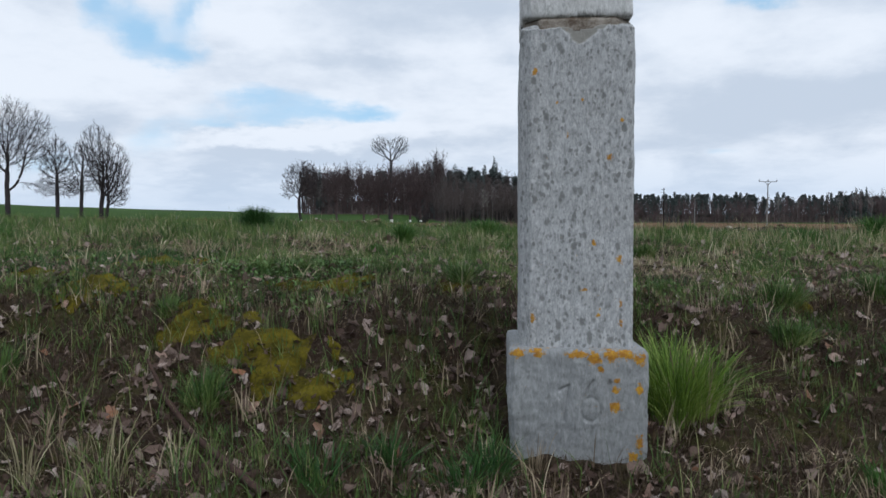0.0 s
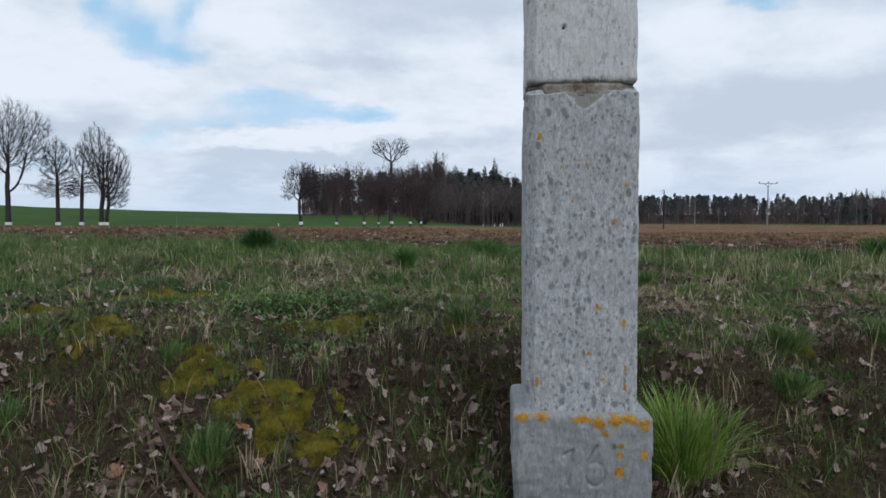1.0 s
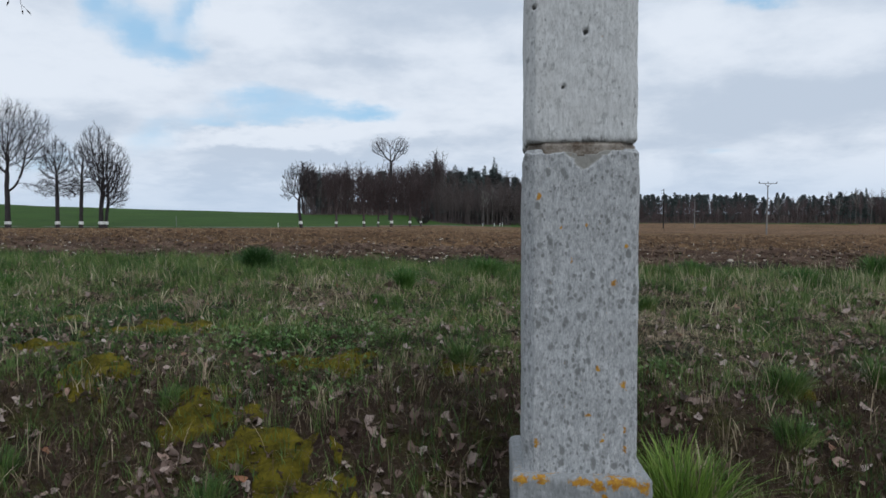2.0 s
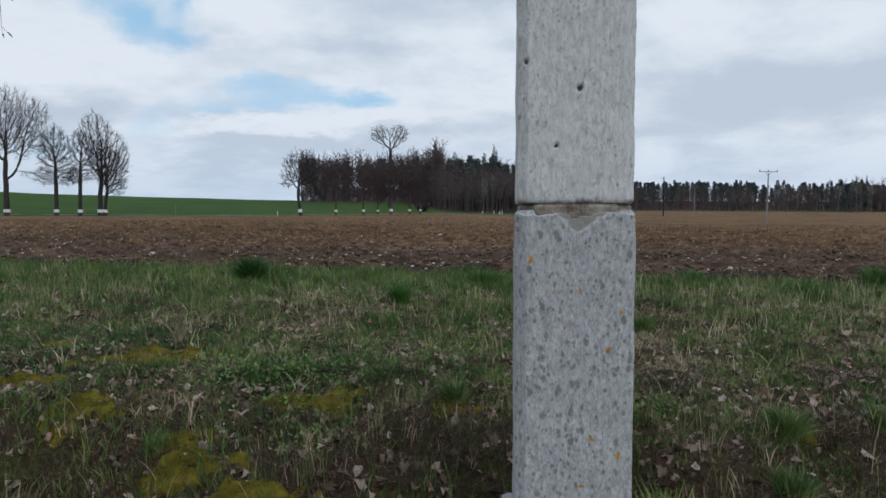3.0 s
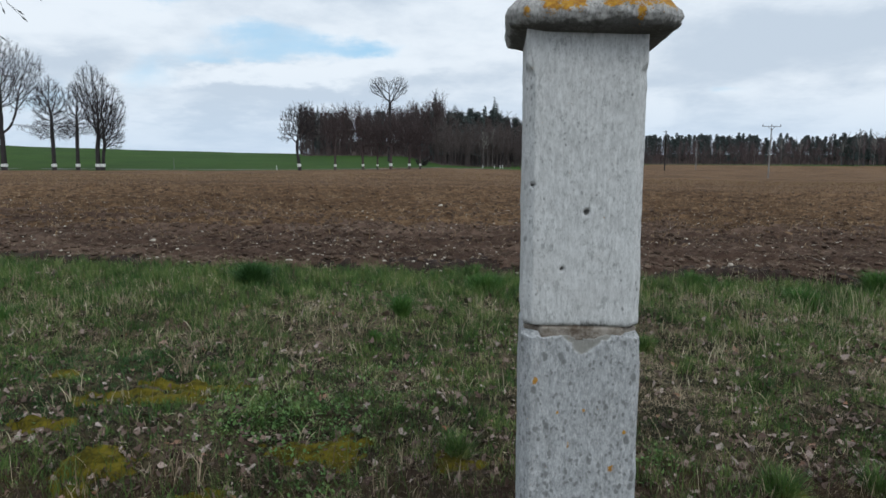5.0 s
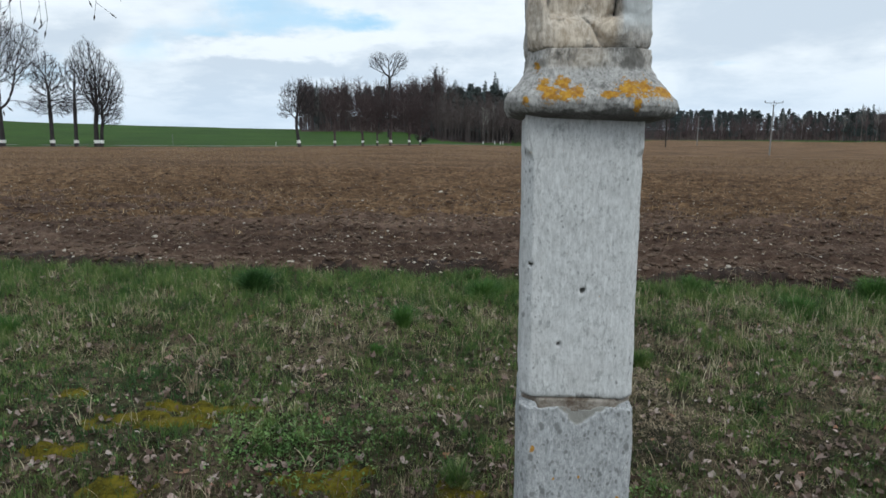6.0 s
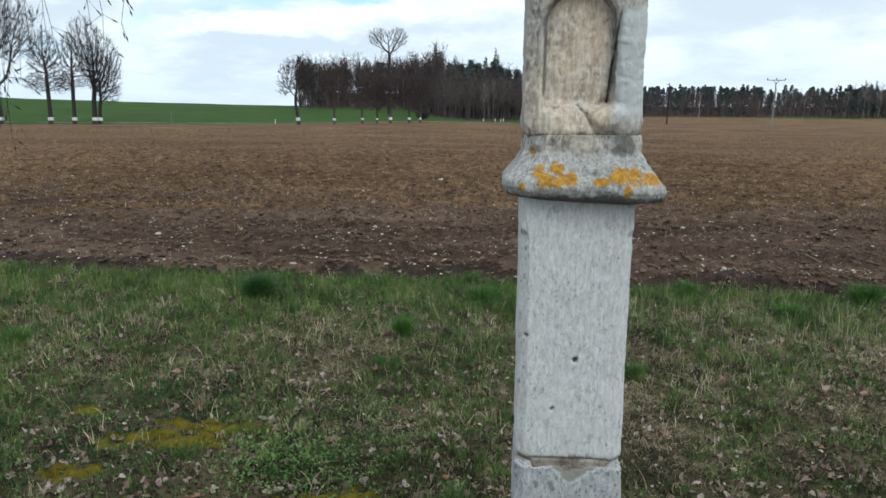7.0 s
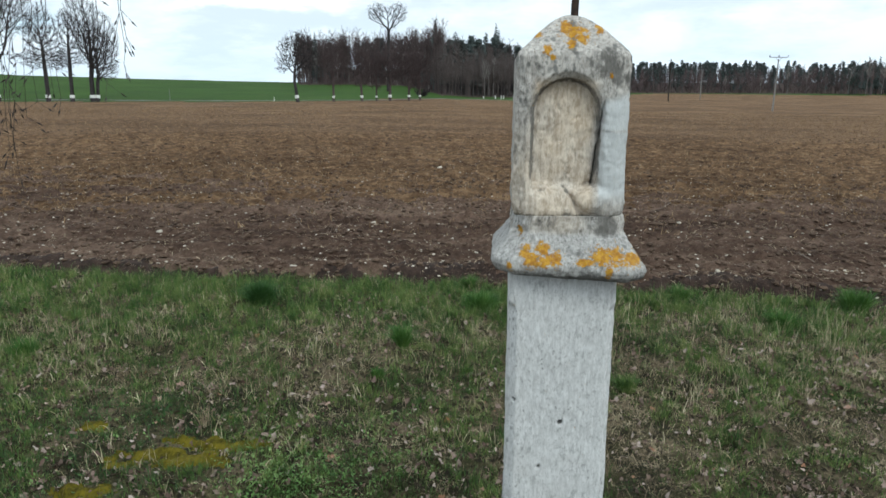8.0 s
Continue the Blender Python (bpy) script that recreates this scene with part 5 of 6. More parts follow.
dry = 0.50 - 0.34 * smooth(y, 2.9, 2.5) + 0.35 * vnoise(p, 0.9, 105, 3) - 0.6 * vnoise(p, 2.6, 151, 3) + 0.25 * smooth(y, 3.4, 4.8) - 0.75 * smooth(margin(x) - y, 1.5, 0.3) - 0.30 * smooth(x, -0.6, -2.0) * smooth(y, 4.5, 4.0) + 0.20 * smooth(x, -0.8, -1.6) * smooth(y, 4.2, 4.7) * smooth(y, 6.0, 5.4) - 0.30 * smooth(x, -0.2, -0.9) * smooth(y, 4.6, 3.8) - 0.35 * dusky(x, y) + 0.38 * smooth(x, 0.4, 1.2) * smooth(y, 3.2, 4.4) * smooth(y, 6.4, 5.6)
keep = (r.random(len(x)) < np.clip(dry, 0.12, 1)) & (mossy(x, y) < 0.75)
x, y, own = x[keep], y[keep], own[keep]
size = np.interp(y, [1, 2.6, 3.0, 4.5, 7.5], [0.045, 0.035, 0.036, 0.042, 0.055]) * (0.6 + 0.8 * own) * r.uniform(0.4, 1.4, len(x))
blade_field("dry_grass", x, y, size, r.uniform(0.0017, 0.0036, len(x)), r.uniform(0.25, 1.9, len(x)), STRAW, "matted straw-coloured dead grass on the verge", "grass", seed=16)

x, y = sow(2300, 21, 1.0, 7.4)
r = np.random.default_rng(22)
keep = clear_of_shrine(x, y) & (r.random(len(x)) < 0.35 + 0.65 * smooth(vnoise(np.stack([x, y], -1), 1.4, 107, 2), -0.2, 0.5))
x, y = x[keep], y[keep]
blade_field("dry_stalks", x, y, r.uniform(0.06, 0.17, len(x)), r.uniform(0.0018, 0.0034, len(x)), r.uniform(0.1, 0.7, len(x)), STRAW, "thin upright bleached grass stalks", "grass", levels=4, seed=23)

x, y = sow(22000, 31, 1.0, 3.6)
r = np.random.default_rng(32)
keep = clear_of_shrine(x, y) & (r.random(len(x)) < 0.8 * smooth(y, 3.4, 2.5) + 0.08) & (mossy(x, y) < 0.9)
x, y = x[keep], y[keep]
blade_field("dead_stems", x, y, r.uniform(0.03, 0.12, len(x)), r.uniform(0.0018, 0.0038, len(x)), r.uniform(0.2, 2.4, len(x)), STEM, "tangled brown dead weed stems on the bank", "weeds", levels=3, seed=33)

x, y, own = clumped(800, 5, 65, 3.1, 7.0, 0.05)
r = np.random.default_rng(66)
keep = r.random(len(x)) < 1 - 0.6 * dusky(x, y)
x, y, own = x[keep], y[keep], own[keep]
blade_field("pale_blades", x, y, (0.05 + 0.08 * own) * r.uniform(0.6, 1.3, len(x)), r.uniform(0.0030, 0.0055, len(x)), r.uniform(0.1, 0.9, len(x)), BLEACHED, "pale bleached upright grass blades on the verge", "grass", levels=3, seed=67)

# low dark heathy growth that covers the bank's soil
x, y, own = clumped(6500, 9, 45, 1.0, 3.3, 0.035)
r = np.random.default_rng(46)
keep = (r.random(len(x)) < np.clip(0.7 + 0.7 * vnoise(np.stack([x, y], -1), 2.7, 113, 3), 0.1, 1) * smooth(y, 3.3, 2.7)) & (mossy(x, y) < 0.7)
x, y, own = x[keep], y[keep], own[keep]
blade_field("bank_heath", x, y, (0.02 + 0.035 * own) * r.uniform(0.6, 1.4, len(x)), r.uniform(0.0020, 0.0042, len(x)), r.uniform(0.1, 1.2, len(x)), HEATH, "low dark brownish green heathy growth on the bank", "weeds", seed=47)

# long thin grass and weeds over the leafy bank
x, y, own = clumped(1500, 12, 41, 1.0, 3.1, 0.045)
r = np.random.default_rng(42)
keep = r.random(len(x)) < np.clip(0.55 + 0.7 * vnoise(np.stack([x, y], -1), 2.1, 109, 3), 0.05, 1) * smooth(y, 3.1, 2.75)
x, y, own = x[keep], y[keep], own[keep]
blade_field("bank_grass", x, y, (0.05 + 0.10 * own) * r.uniform(0.5, 1.4, len(x)), r.uniform(0.0018, 0.0034, len(x)), r.uniform(0.05, 0.7, len(x)), GRASS, "thin dark green grass among leaves on the bank", "grass", levels=3, seed=43)

# bleached stalks that stand in small groups on the bank
x, y, own = clumped(170, 7, 61, 1.0, 3.0, 0.03)
r = np.random.default_rng(62)
blade_field("bleached_stalks", x, y, (0.06 + 0.09 * own) * r.uniform(0.6, 1.3, len(x)), r.uniform(0.0022, 0.0042, len(x)), r.uniform(0.05, 0.6, len(x)), STRAW, "small upright groups of bleached grass stalks on the bank", "grass", levels=3, seed=63)

# the bright fringe along the field's margin
r = np.random.default_rng(38)
x = r.uniform(-6.5, 6.5, 11000)
y = margin(x) - 0.02 - 1.1 * r.random(len(x)) ** 1.4
keep = r.random(len(x)) < 0.25 + 0.9 * smooth(vnoise(np.stack([x, y], -1), 1.7, 155, 3), -0.2, 0.4)
x, y = x[keep], y[keep]
blade_field("margin_grass", x, y, r.uniform(0.04, 0.13, len(x)), r.uniform(0.003, 0.0055, len(x)), r.uniform(0.1, 0.8, len(x)), TUFT, "green fringe of grass along the ploughed edge", "grass", levels=3, seed=39)

# taller thin blades that stand above the sward towards the field
x, y, own = clumped(1500, 7, 91, 4.4, 6.9, 0.05)
r = np.random.default_rng(92)
keep = r.random(len(x)) < 0.45 + 0.6 * smooth(vnoise(np.stack([x, y], -1), 1.3, 161, 2), -0.3, 0.4)
x, y, own = x[keep], y[keep], own[keep]
pale_ = r.random(len(x)) < 0.30 + 0.25 * smooth(x, 0.0, 2.0)
for name, who, mat_, label in (("tall_grass", ~pale_, GRASS, "taller thin green grass near the field's margin"), ("tall_dry_grass", pale_, BLEACHED, "taller bleached grass near the field's margin")):
    n = int(who.sum())
    blade_field(name, x[who], y[who], (0.08 + 0.08 * own[who]) * (1 + 0.4 * smooth(x[who], 0.5, 1.5)) * r.uniform(0.6, 1.3, n), r.uniform(0.0022, 0.0040, n), r.uniform(0.05, 0.6, n), mat_, label, "grass", levels=3, seed=93)

# the verge goes on around and behind
r = np.random.default_rng(36)
x, y = r.uniform(-6, 7, 15000), r.uniform(-3, 6.8, 15000)
keep = (np.abs(x) > 0.78 * y + 0.5) | (y < 1.0)
x, y = x[keep], y[keep]
blade_field("verge_grass", x, y, r.uniform(0.03, 0.10, len(x)), r.uniform(0.004, 0.007, len(x)), r.uniform(0.1, 1.2, len(x)), GRASS, "short dull green grass beside the way", "grass", seed=37)


def tuft(x, y, radius, tall, count, material, label, seed, lean=0.6):
    """A clump of blades that spring from one root and arch outwards."""
    r = np.random.default_rng(seed)
    count = count // 4 if material is STRAW else count
    a, d = r.uniform(0, 2 * np.pi, count), radius * np.sqrt(r.random(count))
    px, py = x + d * np.cos(a) * 0.55, y + d * np.sin(a) * 0.55
    keep = clear_of_shrine(px, py, 0.2)
    px, py, a, d = px[keep], py[keep], a[keep], d[keep]
    n = len(px)
    own = (x, y, float(height(x, y)))
    return blade_field("grass_tuft", px, py, tall * r.uniform(0.3, 1.0, n) ** 0.7, r.uniform(0.0020, 0.0044, n), (lean if material is not STRAW else 0.4) * (0.15 + 0.85 * d / radius) * r.uniform(0.3, 1.9, n), material, label, "grass", levels=5, lean_way=a, own=own, seed=seed + 1)


tagged(tuft(0.735, 2.14, 0.20, 0.29, 900, FRESH, "bright fresh green grass tuft beside the stone plinth", 201, 0.72), group="")
tagged(tuft(0.80, 2.16, 0.22, 0.25, 260, STRAW, "bleached dead blades among a fresh grass tuft", 204, 0.9), group="")
for k, (tx, ty, rad, tall, count, mat_, label) in enumerate((
        (-0.76, 2.16, 0.11, 0.12, 260, GRASS, "dark green grass tuft on the bank"), (0.08, 3.02, 0.10, 0.15, 260, GRASS, "grass tuft with dry stalks at the bank's crest"), (1.38, 2.78, 0.12, 0.15, 420, GRASS, "green grass tuft on the bank's crest"),
        (1.75, 2.75, 0.10, 0.13, 300, GRASS, "green grass tuft on the bank's crest"), (-1.64, 6.05, 0.155, 0.26, 1700, DARK_TUFT, "dense dark green rounded grass tuft"), (-0.30, 5.25, 0.10, 0.21, 560, TUFT, "green grass tuft among dry grass"),
        (0.28, 6.70, 0.11, 0.19, 420, TUFT, "green grass tuft at the field's margin"), (0.38, 6.10, 0.22, 0.21, 1100, TUFT, "broad green grass tuft"), (3.0, 5.75, 0.17, 0.20, 700, TUFT, "green grass tuft near the field"),
        (3.85, 6.1, 0.20, 0.25, 900, TUFT, "large green grass tuft near the field"), (1.35, 4.6, 0.12, 0.14, 420, GRASS, "green grass tuft among dry grass"), (-0.45, 4.75, 0.07, 0.09, 220, TUFT, "small green grass tuft"),
        (2.35, 6.45, 0.15, 0.16, 420, TUFT, "green grass tuft at the field's margin"), (-3.2, 5.0, 0.16, 0.16, 480, TUFT, "green grass tuft among dry grass"), (-1.45, 3.95, 0.06, 0.16, 160, STRAW, "pale dry grass tuft"),
        (-1.05, 2.62, 0.06, 0.10, 160, GRASS, "small green grass tuft on the bank"), (0.05, 1.72, 0.10, 0.13, 110, DARK_TUFT, "sparse grass tuft before the bank"), (-0.32, 1.72, 0.10, 0.12, 100, DARK_TUFT, "sparse grass tuft before the bank"),
        (0.13, 1.80, 0.08, 0.14, 200, DARK_TUFT, "sparse grass tuft at the plinth's foot"), (0.24, 1.80, 0.06, 0.15, 130, STRAW, "pale dry grass tuft by the plinth"), (-0.90, 1.80, 0.09, 0.24, 24, BLEACHED, "tall pale dry stalks before the bank"), (-1.08, 1.75, 0.07, 0.22, 18, BLEACHED, "tall pale dry stalks before the bank"), (-0.72, 1.85, 0.07, 0.18, 16, BLEACHED, "tall pale dry stalks before the bank"), (1.05, 1.62, 0.07, 0.13, 120, STRAW, "pale dry grass tuft before the bank"),
        (0.98, 2.42, 0.10, 0.13, 90, STRAW, "pale dry stalks beside the fresh tuft"), (1.22, 2.40, 0.11, 0.11, 260, GRASS, "green grass tuft on the bank"), (1.60, 2.35, 0.12, 0.10, 260, GRASS, "green grass tuft on the bank"),
        (1.45, 1.95, 0.10, 0.11, 160, TUFT, "sparse green grass tuft on the bank"), (1.15, 1.75, 0.08, 0.10, 120, TUFT, "sparse green grass tuft on the bank"), (-1.15, 1.95, 0.09, 0.13, 110, STRAW, "upright pale dry stalks on the bank"),
        (-0.98, 1.85, 0.06, 0.13, 90, STRAW, "upright pale dry stalks on the bank"), (-0.15, 1.85, 0.10, 0.12, 160, DARK_TUFT, "sparse green grass tuft on the bank"), (-1.5, 2.3, 0.10, 0.12, 180, GRASS, "sparse green grass tuft on the bank"))):
    tagged(tuft(tx, ty, rad, tall, count, mat_, label, 210 + 3 * k), group="grass tufts")

# low herbs: rosettes of small broad leaves
r = np.random.default_rng(41)
herbs = Soup()
centres = [(-0.80, 3.42, 0.26), (-0.60, 3.15, 0.24), (-0.45, 3.42, 0.26), (-0.95, 3.25, 0.24), (-0.25, 3.8, 0.4), (-0.95, 3.75, 0.35), (-2.0, 4.2, 0.5), (0.9, 4.8, 0.5), (-2.2, 3.2, 0.4), (0.85, 3.0, 0.2), (-0.5, 2.75, 0.15)]
for _ in range(2300):
    cx, cy, cr = centres[int(len(centres) * r.random() ** 1.6)]
    px, py = cx + r.normal(0, cr * 0.6), cy + r.normal(0, cr * 0.6)
    if not clear_of_shrine(np.array([px]), np.array([py]))[0]:
        continue
    l, w, a, lift_ = r.uniform(0.011, 0.027), r.uniform(0.004, 0.009), r.uniform(0, 6.28), r.uniform(0.1, 0.9)
    d, n = np.array([math.cos(a), math.sin(a), lift_]), np.array([-math.sin(a), math.cos(a), 0])
    o = np.array([px, py, float(height(px, py)) + r.uniform(0.0, 0.03)])
    herbs.add([o, o + d * l * 0.5 + n * w, o + d * l, o + d * l * 0.5 - n * w], tris=[(0, 1, 2), (0, 2, 3)])
thing("herb_patch", herbs.mesh("herb_patch", [HERB]), "patches of low bright green broad-leaved herbs", "weeds", kind="stuff")


# moss cushions
def moss_cushion(mx, my, w, h, seed):
    n = 46
    u = np.linspace(-1.5, 1.5, n)
    gx, gy = np.meshgrid(u * w + mx, u * h + my)
    p = np.stack([gx, gy], -1)
    rr = np.hypot((gx - mx) / w, (gy - my) / h) + 0.75 * vnoise(p, 9, seed, 3) + 0.25 * vnoise(p, 30, seed + 5, 2)
    z = height(gx, gy) + 0.020 * smooth(rr, 1.15, 0.2) + 0.006 * vnoise(p, 45, seed + 1, 2) - 0.012 * smooth(rr, 0.95, 1.25)
    own = np.array([mx, my, float(height(mx, my))])
    v = np.stack([gx, gy, z], -1).reshape(-1, 3) - own
    i, j = np.meshgrid(np.arange(n - 1), np.arange(n - 1), indexing="ij")
    q = np.stack([i * n + j, i * n + j + 1, (i + 1) * n + j + 1, (i + 1) * n + j], -1).reshape(-1, 4)
    q = q[rr.reshape(-1)[q].min(1) < 1.12]
    return thing("moss_cushion", mesh("moss_cushion", v, [q], [MOSS]), "olive yellow moss cushion on the bank", "moss", "moss cushions", at=pose(*own))


for k, (mx, my, w, h) in enumerate(MOSS_SPOTS):
    moss_cushion(mx, my, w, h, 300 + 7 * k)


# fallen leaves
def leaf_shape(r, size):
    """A curled, lobed dead leaf lying flat at the origin: a rim round a midrib."""
    n = 11
    t = np.arange(n) / n * 2 * np.pi
    rad = size * (0.5 + 0.10 * np.cos(3 * t + r.uniform(0, 6)) + 0.06 * np.cos(5 * t + r.uniform(0, 6)) + r.uniform(-0.12, 0.10, n))
    px, py = rad * np.cos(t) * r.uniform(0.95, 1.3), rad * np.sin(t) * r.uniform(0.6, 0.85)
    curl, twist = r.uniform(-5, 16), r.uniform(-7, 7)
    pz = curl * py ** 2 / size * 0.12 + twist * px * py / size * 0.15 + r.normal(0, size * 0.07, n)
    v = np.concatenate([[[0, 0, -0.002]], np.stack([px, py, pz], -1)])
    return v, np.stack([np.zeros(n, int), np.arange(n) + 1, (np.arange(n) + 1) % n + 1], -1)


def leaf_chance(x, y):
    p = np.stack([x, y], -1)
    base = np.interp(y, [1.0, 2.0, 2.6, 2.9, 3.6, 5.0, 7.5], [0.95, 1.1, 1.0, 0.42, 0.22, 0.18, 0.06])
    return base * (0.25 + 1.3 * smooth(vnoise(p, 2.3, 111, 3), -0.3, 0.5))


def leaf_pose(r, px, py, z):
    return pose(px, py, z, r.normal(0, 36), r.normal(0, 36), r.uniform(0, 360))


r = np.random.default_rng(51)
kinds = []
for k in range(12):
    v, t = leaf_shape(r, 1.0)
    kinds.append(mesh("fallen_leaf", v, [t], [LEAF]))
x, y = sow(2500, 52, 1.25, 2.85, 0.7, 0.3)
pick = np.nonzero((r.random(len(x)) < leaf_chance(x, y)) & clear_of_shrine(x, y, 0.23))[0][:290]
for i in pick:
    thing("fallen_leaf", kinds[r.integers(12)], "dry curled brown fallen leaf on the bank", "leaf", "fallen leaves", at=leaf_pose(r, x[i], y[i], float(height(x[i], y[i])) + 0.012) @ Matrix.Scale(r.uniform(0.022, 0.050), 4))
big_leaves = ((-0.41, 5.155, 0.07), (-0.48, 4.63, 0.09), (-0.62, 4.72, 0.07), (0.28, 4.74, 0.10), (2.83, 4.49, 0.08), (2.38, 4.44, 0.06), (1.40, 4.39, 0.06), (-0.67, 4.0, 0.04))
for lx, ly, ls in big_leaves:
    thing("fallen_leaf", kinds[r.integers(12)], "large pale dead leaf lying in the grass", "leaf", "fallen leaves", at=leaf_pose(r, lx, ly, float(height(lx, ly)) + 0.03) @ Matrix.Scale(ls, 4))
litter = Soup()
x, y = sow(32000, 53, 1.1, 7.2)
keep = (r.random(len(x)) < leaf_chance(x, y)) & clear_of_shrine(x, y, 0.23)
for px, py, pz in zip(x[keep], y[keep], height(x[keep], y[keep])):
    v, t = leaf_shape(r, r.uniform(0.014, 0.046))
    m = np.array(leaf_pose(r, px, py, pz + 0.010))
    litter.add(v @ m[:3, :3].T + m[:3, 3], tris=t)
x, y = sow(6500, 54, 2.7, 7.0)
keep = r.random(len(x)) < 0.35 + 0.6 * smooth(vnoise(np.stack([x, y], -1), 2.0, 153, 3), -0.2, 0.5)
for px, py, pz in zip(x[keep], y[keep], height(x[keep], y[keep])):
    v, t = leaf_shape(r, r.uniform(0.010, 0.024) + 0.03 * (r.random() < 0.10))
    m = np.array(leaf_pose(r, px, py, pz + 0.016))
    litter.add(v @ m[:3, :3].T + m[:3, 3], tris=t)
thing("leaf_litter", litter.mesh("leaf_litter", [LITTER]), "scattered pale brown dead leaf litter in the grass", "leaves", kind="stuff")

# ---- the ploughed field ----


def lump(r):
    """A rough lump: an icosahedron pushed about."""
    g = (1 + 5 ** 0.5) / 2
    v = np.array([(-1, g, 0), (1, g, 0), (-1, -g, 0), (1, -g, 0), (0, -1, g), (0, 1, g), (0, -1, -g), (0, 1, -g), (g, 0, -1), (g, 0, 1), (-g, 0, -1), (-g, 0, 1)], float)
    v = v / np.linalg.norm(v[0]) * r.uniform(0.7, 1.2, (12, 1)) * np.array([1.15, 0.9, 0.6])
    t = [(0, 11, 5), (0, 5, 1), (0, 1, 7), (0, 7, 10), (0, 10, 11), (1, 5, 9), (5, 11, 4), (11, 10, 2), (10, 7, 6), (7, 1, 8), (3, 9, 4), (3, 4, 2), (3, 2, 6), (3, 6, 8), (3, 8, 9), (4, 9, 5), (2, 4, 11), (6, 2, 10), (8, 6, 7), (9, 8, 1)]
    return v, np.array(t)


r = np.random.default_rng(61)
LUMPS = [lump(r) for _ in range(24)]


def strew(name, count, near, far_, sizes, material, label, category, seed, sink=0.3, power=1.6):
    r = np.random.default_rng(seed)
    out = Soup()
    y = near + (far_ - near) * r.random(count) ** power
    x = (r.random(count) * 2 - 1) * (0.74 * y + 0.5)
    keep = y > margin(x) + 0.03
    x, y = x[keep], y[keep]
    for px, py, pz in zip(x, y, height(x, y)):
        v, t = LUMPS[r.integers(24)]
        a, size = r.uniform(0, 2 * np.pi), sizes[0] + (sizes[1] - sizes[0]) * r.random() ** 2.5
        c, s_ = math.cos(a), math.sin(a)
        turn = np.array([[c, s_, 0], [-s_, c, 0], [0, 0, 1]])
        out.add((v * size + (0, 0, size * (0.6 - sink))) @ turn + (px, py, pz), tris=t)
    return thing(name, out.mesh(name, [material], shade=False), label, category, kind="stuff")


strew("soil_clods", 11500, 6.6, 16, (0.007, 0.050), CLOD, "dark brown clods of ploughed soil", "soil", 62, 0.35)
strew("scattered_clods", 5200, 10, 32, (0.012, 0.058), CLOD, "brown clods between the stubble", "soil", 67, 0.3, 1.3)
strew("small_field_stones", 4200, 6.2, 20, (0.005, 0.023), STONES, "small pale stones strewn over ploughed soil", "stones", 64, 0.2)
stones = [mesh("field_stone", LUMPS[k][0], [LUMPS[k][1]], [PEBBLE]) for k in range(6)]
r = np.random.default_rng(65)
places = [(3.55, 7.3, 0.05), (-1.01, 10.25, 0.05), (3.70, 10.5, 0.045), (-3.8, 9.13, 0.05), (-0.05, 17.6, 0.08), (3.0, 7.2, 0.04)]
for _ in range(110):
    y = 6.6 + 9 * r.random() ** 1.5
    places.append(((r.random() * 2 - 1) * 0.72 * y, y, r.uniform(0.012, 0.027)))
for px, py, size in places:
    if py > float(margin(px)) + 0.1:
        thing("field_stone", stones[r.integers(6)], "pale stone lying on ploughed soil", "stone", "field stones", at=pose(px, py, float(height(px, py)) + size * 0.2, 0, 0, r.uniform(0, 360)) @ Matrix.Scale(size, 4))

r = np.random.default_rng(71)
y = 9.5 + 95 * r.random(76000) ** 2.3
x = (r.random(len(y)) * 2 - 1) * (0.74 * y)
keep = r.random(len(y)) < smooth(y, 9.5, 14) * (0.45 + 0.55 * smooth(vnoise(np.stack([x * 0.3, y], -1), 0.5, 121, 3), -0.4, 0.4)) + 0.04
x, y = x[keep], y[keep]
blade_field("stubble", x, y, r.uniform(0.03, 0.13, len(x)) * np.interp(y, [20, 100], [1.0, 1.9]), r.uniform(0.007, 0.018, len(x)) * np.interp(y, [10, 60, 105], [0.8, 2.6, 4.0]), r.uniform(0.1, 1.4, len(x)), STUBBLE, "short brown stubble and plant remains in the field", "stubble", seed=72)


r = np.random.default_rng(75)
y = 6.9 + 16 * r.random(17000) ** 1.4
x = (r.random(len(y)) * 2 - 1) * (0.74 * y)
keep = y > margin(x) + 0.1
x, y = x[keep], y[keep]
blade_field("straw_bits", x, y, r.uniform(0.02, 0.09, len(x)), r.uniform(0.003, 0.009, len(x)), r.uniform(1.2, 2.8, len(x)), STRAW, "bits of pale straw strewn over the soil", "straw", droop=0.9, seed=76)


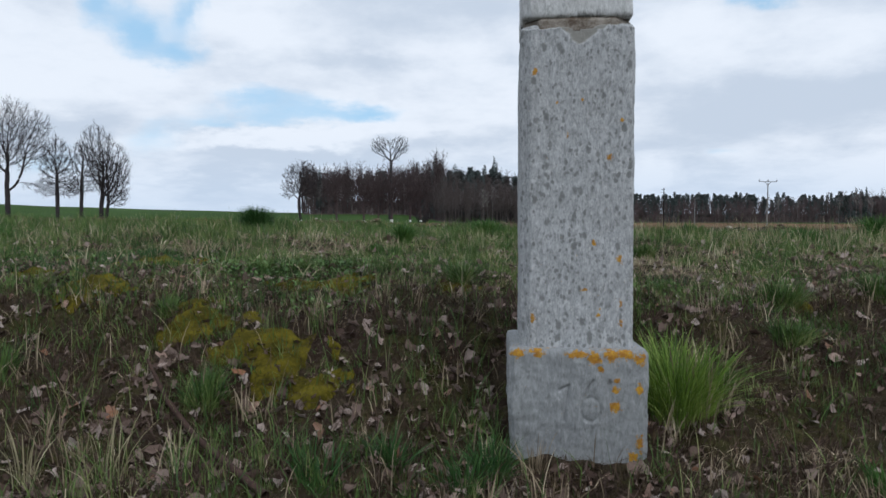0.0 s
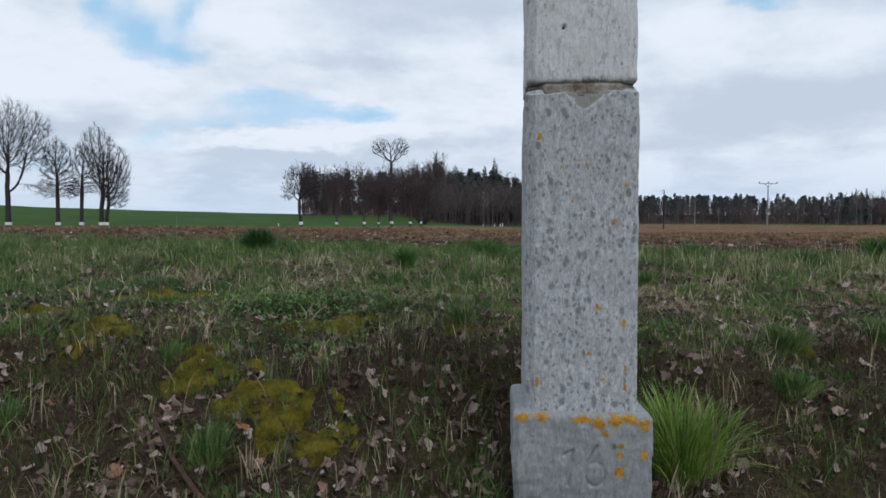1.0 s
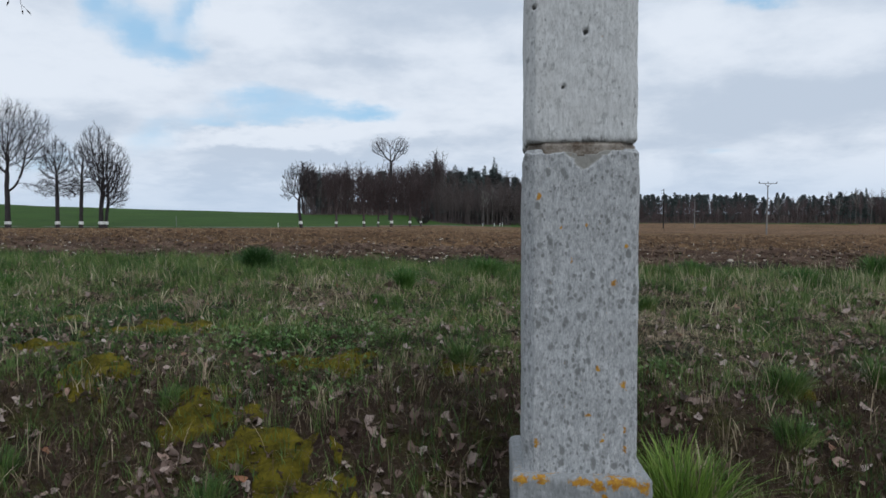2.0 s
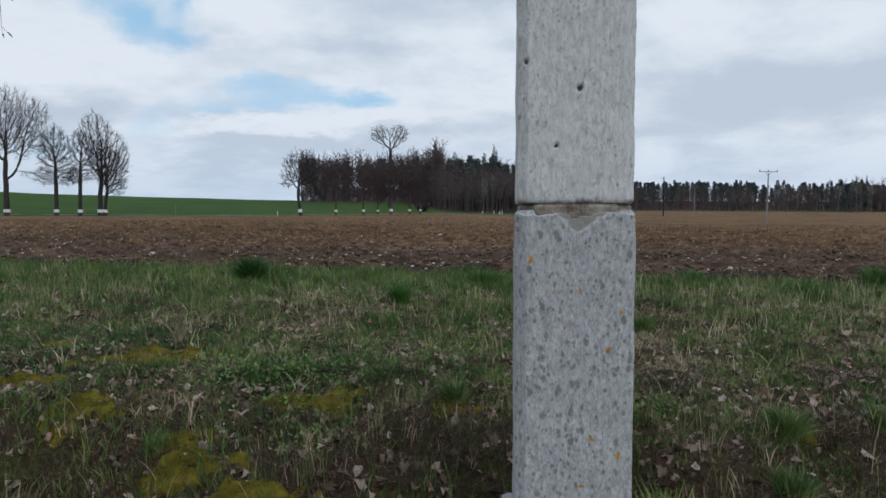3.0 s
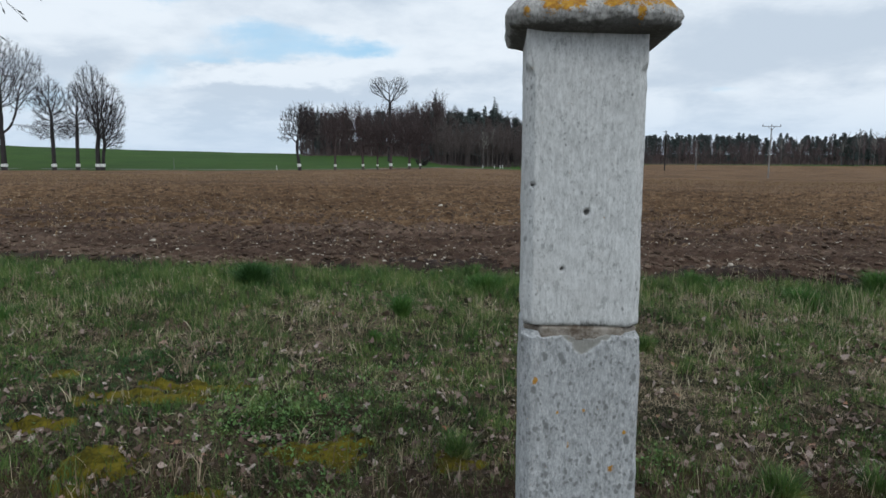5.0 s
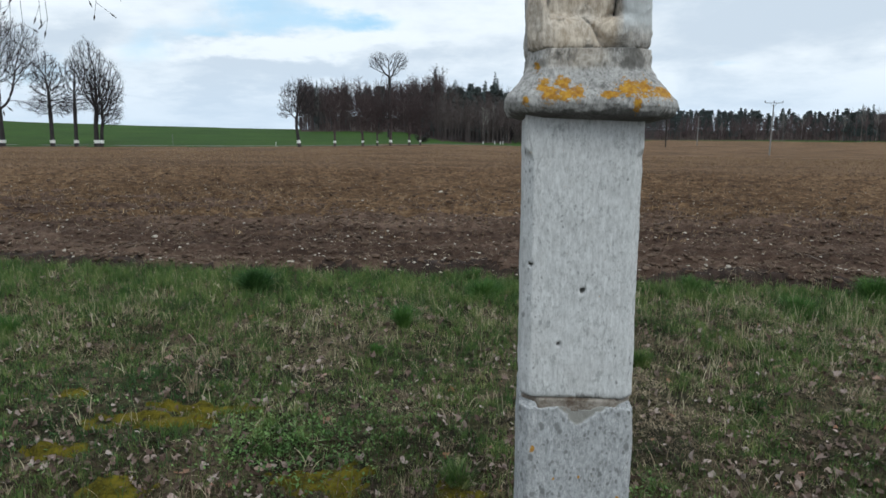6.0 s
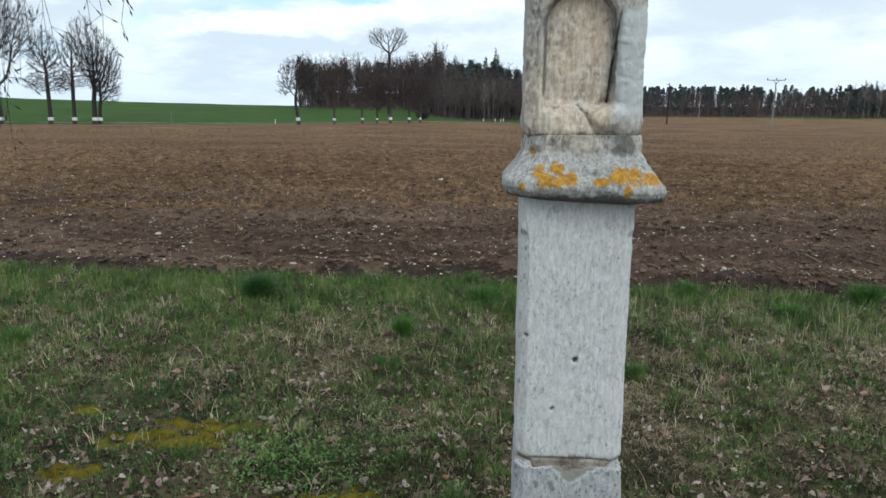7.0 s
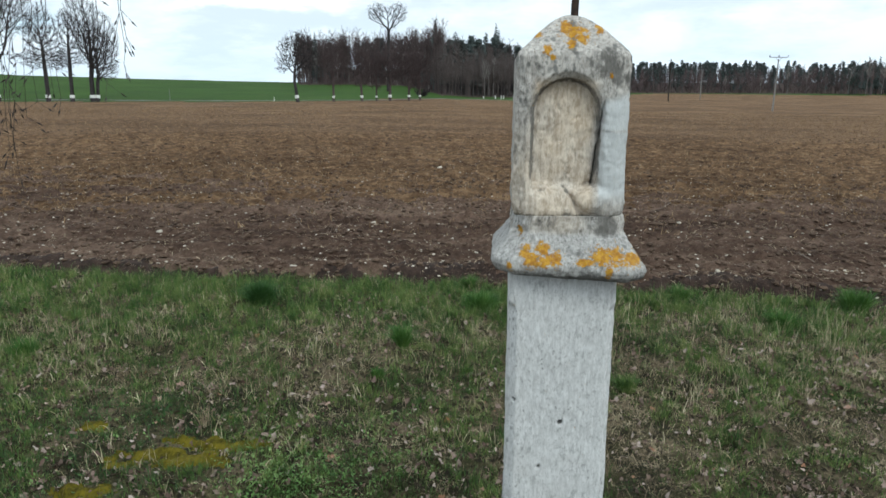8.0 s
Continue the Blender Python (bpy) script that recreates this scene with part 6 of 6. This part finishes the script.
def dead_twig(px, py, length, turn, seed, label, thick=0.005):
    """A dead branching twig that lies on the soil."""
    r = np.random.default_rng(seed)
    stem, shoots = Soup(), []
    branch(r, stem, np.array([0, 0, 0.0]), np.array([1, 0, 0.12]), length, thick, 0, [(5, (0.2, 1.0), (0.4, 0.9), 6, 5, 0.0, 0.5), (0, 0, 0, 3, 3, 0, 0)], 0.0015, shoots)
    twig = new("dead_twig")
    twig.matrix_basis = pose(px, py, float(height(px, py)), 0, 0, math.degrees(turn))
    for name, soup in [("stem", stem)] + [("shoot", q) for q in shoots]:
        v, f = soup.arrays()
        wx, wy = px + v[:, 0] * math.cos(turn) - v[:, 1] * math.sin(turn), py + v[:, 0] * math.sin(turn) + v[:, 1] * math.cos(turn)
        v[:, 2] = np.abs(v[:, 2]) * 0.6 + height(wx, wy) - float(height(px, py)) + thick
        part(name, mesh(name, v, f, [TWIG]), twig)
    return tagged(twig, label, "twig", "dead twigs")


BRANCH = plain("dead_branch", (0.030, 0.018, 0.014), (0.085, 0.050, 0.038), 30, 0.9, 0.004)
TWIG = plain("dead_twig", (0.11, 0.085, 0.07), (0.27, 0.22, 0.18), 40, 0.85, 0.002)
for k, (px, py, ln, turn) in enumerate(((-1.95, 9.6, 0.9, 2.2), (-1.6, 9.0, 0.7, 1.2), (-4.6, 9.5, 0.8, 0.2), (-5.4, 9.2, 0.7, 0.1), (3.6, 11.6, 0.7, 0.6), (-4.0, 8.4, 0.6, 1.0), (4.6, 8.2, 0.5, 2.0), (3.4, 9.4, 0.4, 0.4))):
    dead_twig(px, py, ln, turn, 400 + k, "dead grey branching twig on ploughed soil")
dead_twig(2.25, 4.5, 0.22, 2.0, 420, "small dark curled dead twig standing in the grass")
bough = Soup()
line = np.array([(-0.97, 2.24, 0.07), (-0.86, 2.12, 0.05), (-0.72, 1.97, 0.035), (-0.58, 1.80, 0.03), (-0.42, 1.60, 0.03)])
line[:, 2] += height(line[:, 0], line[:, 1])
bough.tube(line - line[2], [0.005, 0.008, 0.009, 0.010, 0.011], 7)
thing("dead_branch", bough.mesh("dead_branch", [BRANCH]), "dark reddish brown dead branch lying on the bank", "branch", at=pose(*line[2]))

# ---- a birch whose drooping twigs hang into the view ----
birch = new("drooping_birch")
r = np.random.default_rng(81)
FOOT = np.array([-4.6, 0.7, 0.0])
FOOT[2] = float(height(FOOT[0], FOOT[1]))
wood = Soup()
stem = np.array([FOOT + (0, 0, -0.2), FOOT + (0.05, 0.05, 1.5), FOOT + (0.2, 0.1, 3.2), FOOT + (0.4, 0.3, 5.2), FOOT + (0.5, 0.4, 7.0)])
wood.tube(stem, [0.14, 0.12, 0.10, 0.07, 0.03], 10)
limbs = [np.array([stem[2], (-3.6, 1.9, 3.95), (-2.9, 2.8, 4.25), (-2.2, 3.5, 4.2)]), np.array([stem[2] + (0.1, 0.05, 0.9), (-3.4, 2.4, 4.9), (-2.6, 3.7, 5.0), (-2.0, 4.6, 4.7)])]
for limb in limbs:
    wood.tube(limb, [0.045, 0.032, 0.02, 0.008], 6)
part("trunk_and_limbs", wood.mesh("birch_wood", [BIRCH]), birch, "white birch trunk with slender limbs")
HANG = [(-1.22, 2.9, 4.0, 2.70), (-1.53, 3.4, 4.1, 2.63), (-1.62, 3.4, 4.1, 2.54), (-1.79, 3.4, 4.2, 2.47), (-1.87, 3.4, 4.2, 2.45), (-1.99, 3.4, 4.2, 2.45), (-1.93, 3.4, 4.2, 2.38), (-2.05, 3.4, 4.2, 2.25),
        (-2.15, 3.5, 4.2, 2.10), (-2.10, 3.3, 4.2, 2.35), (-1.85, 3.5, 4.2, 2.55), (-2.25, 3.6, 4.2, 2.20), (-2.30, 3.7, 4.3, 2.40), (-1.70, 3.5, 4.2, 2.62)]
for hx, hy, top_, low in HANG:
    tw = Soup()
    limb = limbs[0] if r.random() < 0.7 else limbs[1]
    a = limb[2] + (limb[3] - limb[2]) * r.uniform(0.3, 1.0)
    line = [a, (a + (hx, hy, top_ + 0.1)) / 2 + (0, 0, 0.1)]
    steps = 12
    for k in range(steps + 1):
        t = k / steps
        line.append((hx + 0.05 * math.sin(3 * t + hx * 9) + r.normal(0, 0.008), hy + r.normal(0, 0.008), top_ + (low - top_) * t))
    line = np.array(line)
    tw.tube(line, np.linspace(0.0035, 0.0011, len(line)), 4)
    for k in range(5, len(line)):
        for _ in range(1 + (k > len(line) - 4)):
            d = np.array([r.normal(0, 0.6), r.normal(0, 0.6), -0.7])
            d /= np.linalg.norm(d)
            ln = r.uniform(0.03, 0.09)
            end = line[k] + d * ln
            tw.tube([line[k], (line[k] + end) / 2, end], [0.0011, 0.001, 0.0008], 3)
            tw.tube([end, end + d * 0.014, end + d * 0.034], [0.0012, 0.0042, 0.0008], 5)
    part("hanging_twig", tw.mesh("hanging_twig", [TARRED]), birch)
tagged(birch, "bare birch with long thin drooping twigs in bud", "tree")
